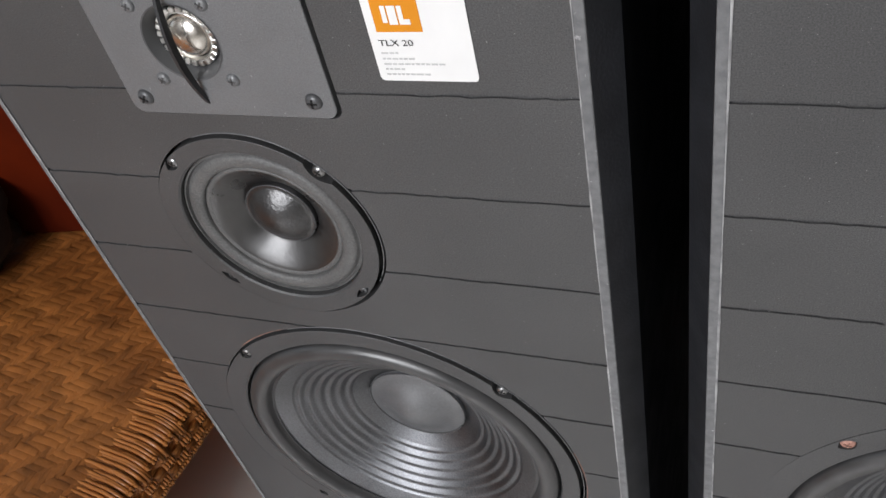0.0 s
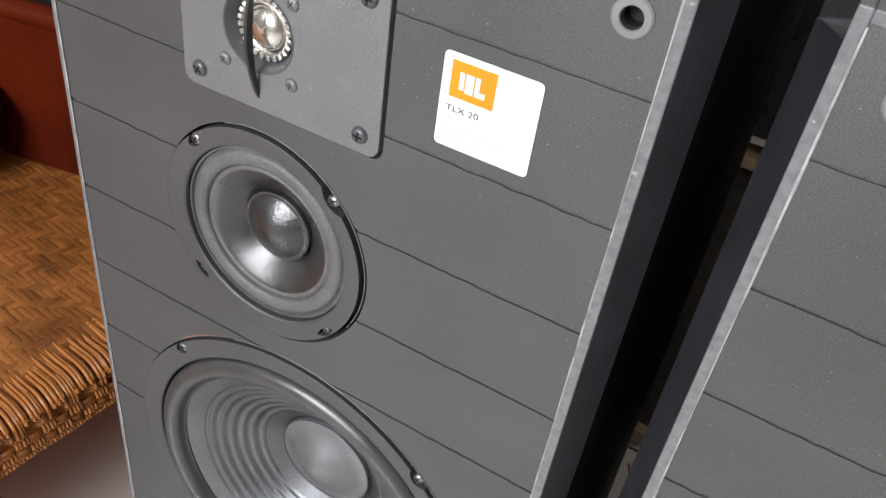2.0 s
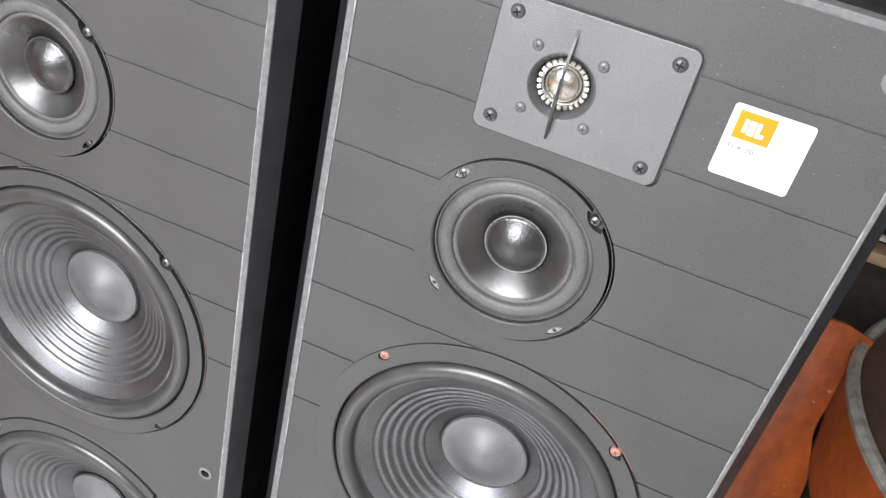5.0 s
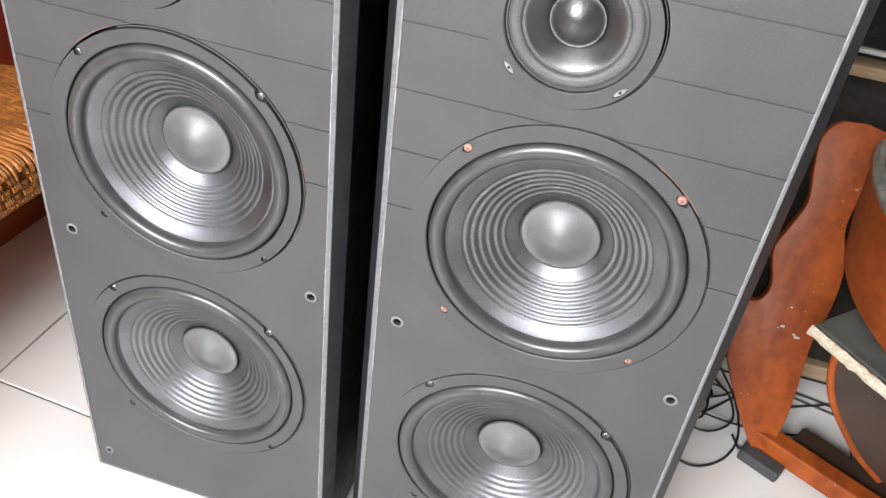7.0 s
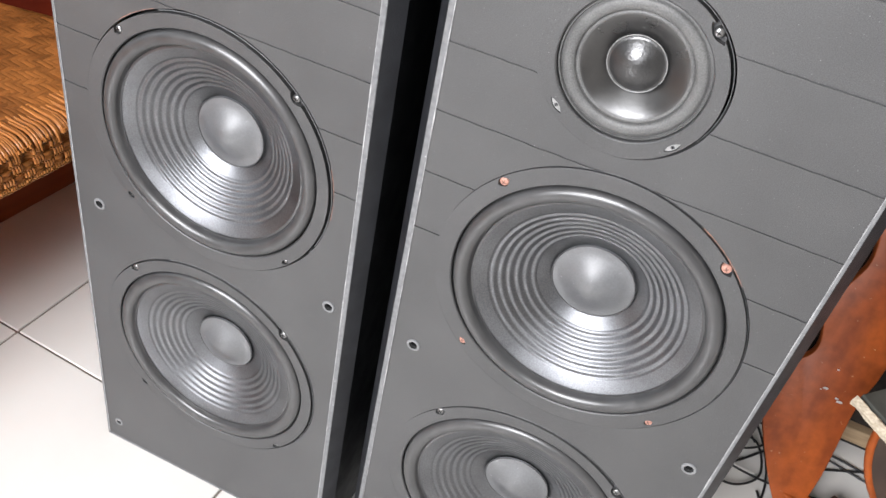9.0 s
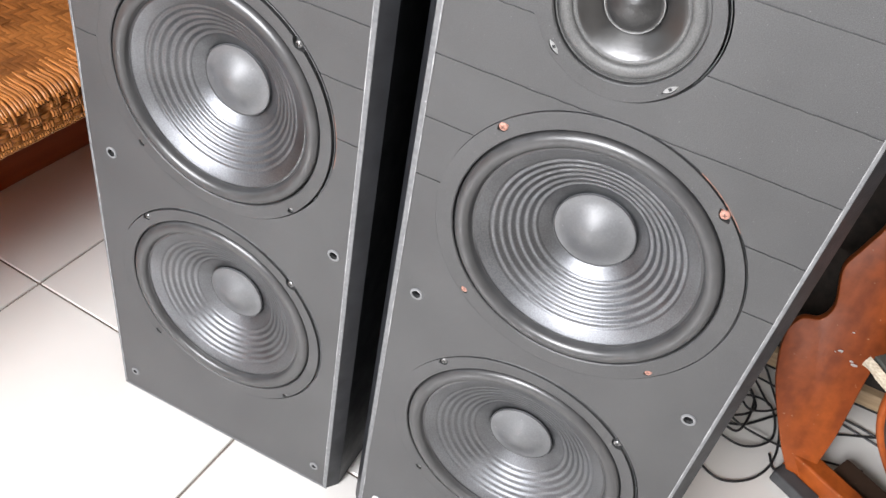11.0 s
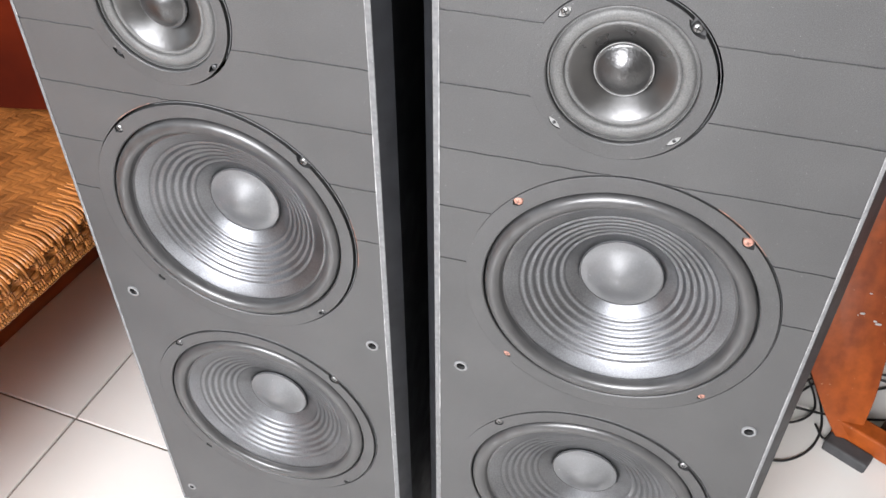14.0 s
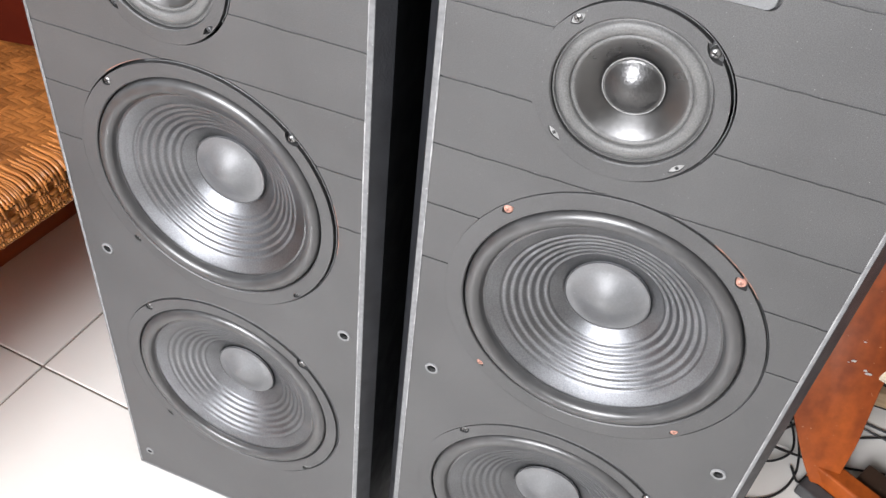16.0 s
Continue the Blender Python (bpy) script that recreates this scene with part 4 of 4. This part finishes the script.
def tangle(cx, cy, spread, turns, seed, label):
    """A thin cable that lies in loose, uneven loops and runs off under the table."""
    rnd = random.Random(seed)
    keys = []
    for k in range(turns * 5):
        a = 2 * math.pi * k / 5 + rnd.uniform(-0.3, 0.3)
        r = spread * rnd.uniform(0.55, 1.1)
        keys.append((cx + r * math.cos(a) * 0.8 + rnd.uniform(-0.008, 0.008), cy + r * math.sin(a) * 1.3, 0.0026 + rnd.uniform(0.0, 0.022)))
    keys += [(cx + 0.12, cy + 0.06, 0.003), (cx + 0.26, cy + 0.05, 0.0026)]
    cable(keys, 0.0019, M_CABLE, label)


tangle(0.735, 0.440, 0.052, 3, 5, "thin black cable tangled on the floor")
cable([(0.30, 0.60, Z + 0.03), (0.335, 0.585, Z + 0.045), (0.322, 0.55, Z + 0.05), (0.30, 0.52, Z + 0.045), (0.315, 0.48, Z + 0.04), (0.34, 0.46, Z + 0.03)], 0.002, M_REDCABLE, "thin red wire lying over a plastic sheet")
cable([(0.28, 0.63, Z + 0.03), (0.31, 0.615, Z + 0.045), (0.34, 0.60, Z + 0.05), (0.36, 0.57, Z + 0.03)], 0.0018, M_CABLE, "thin black wire lying over a plastic sheet")


def plastic_sheet():
    t = thing("plastic_sheet", "crumpled white plastic sheet on the floor", "plastic sheet")
    bm = bmesh.new()
    bmesh.ops.create_grid(bm, x_segments=28, y_segments=36, size=0.5)
    for v in bm.verts:
        p = v.co.copy()
        v.co = Vector((0.315 + 0.16 * p.x, 0.55 + 0.30 * p.y, 0.012 + 0.018 * (noise.noise(p * 4.5) + 0.5) + 0.006 * noise.noise(p * 13)))
    bmesh.ops.solidify(bm, geom=bm.faces[:], thickness=0.001)
    low = min(v.co.z for v in bm.verts)
    for v in bm.verts:
        v.co.z -= low
    part("sheet", bm, M_WHITEBAG, t, smooth=60)


plastic_sheet()


# ---- floor tiles ----
TILE, TURN_FLOOR = 0.40, -3.8
half = TILE / 2 - 0.0016
tile = box_bm(-half, half, -half, half, -0.010, 0.0, 0.0012, 1)
tile_mesh = mesh_of(tile, "tile", M_TILE)
corner = pose(-0.2455, 0.0725, 0, 0, 0, TURN_FLOOR)
for i in range(-6, 7):
    for j in range(-7, 4):
        m = corner @ Matrix.Translation(((i + 0.5) * TILE, (j + 0.5) * TILE, 0))
        p = m.translation
        if abs(p.x) < 2.35 and -2.45 < p.y < 1.25:
            o = part("tile", tile_mesh, None, floor)
            o.matrix_world = m
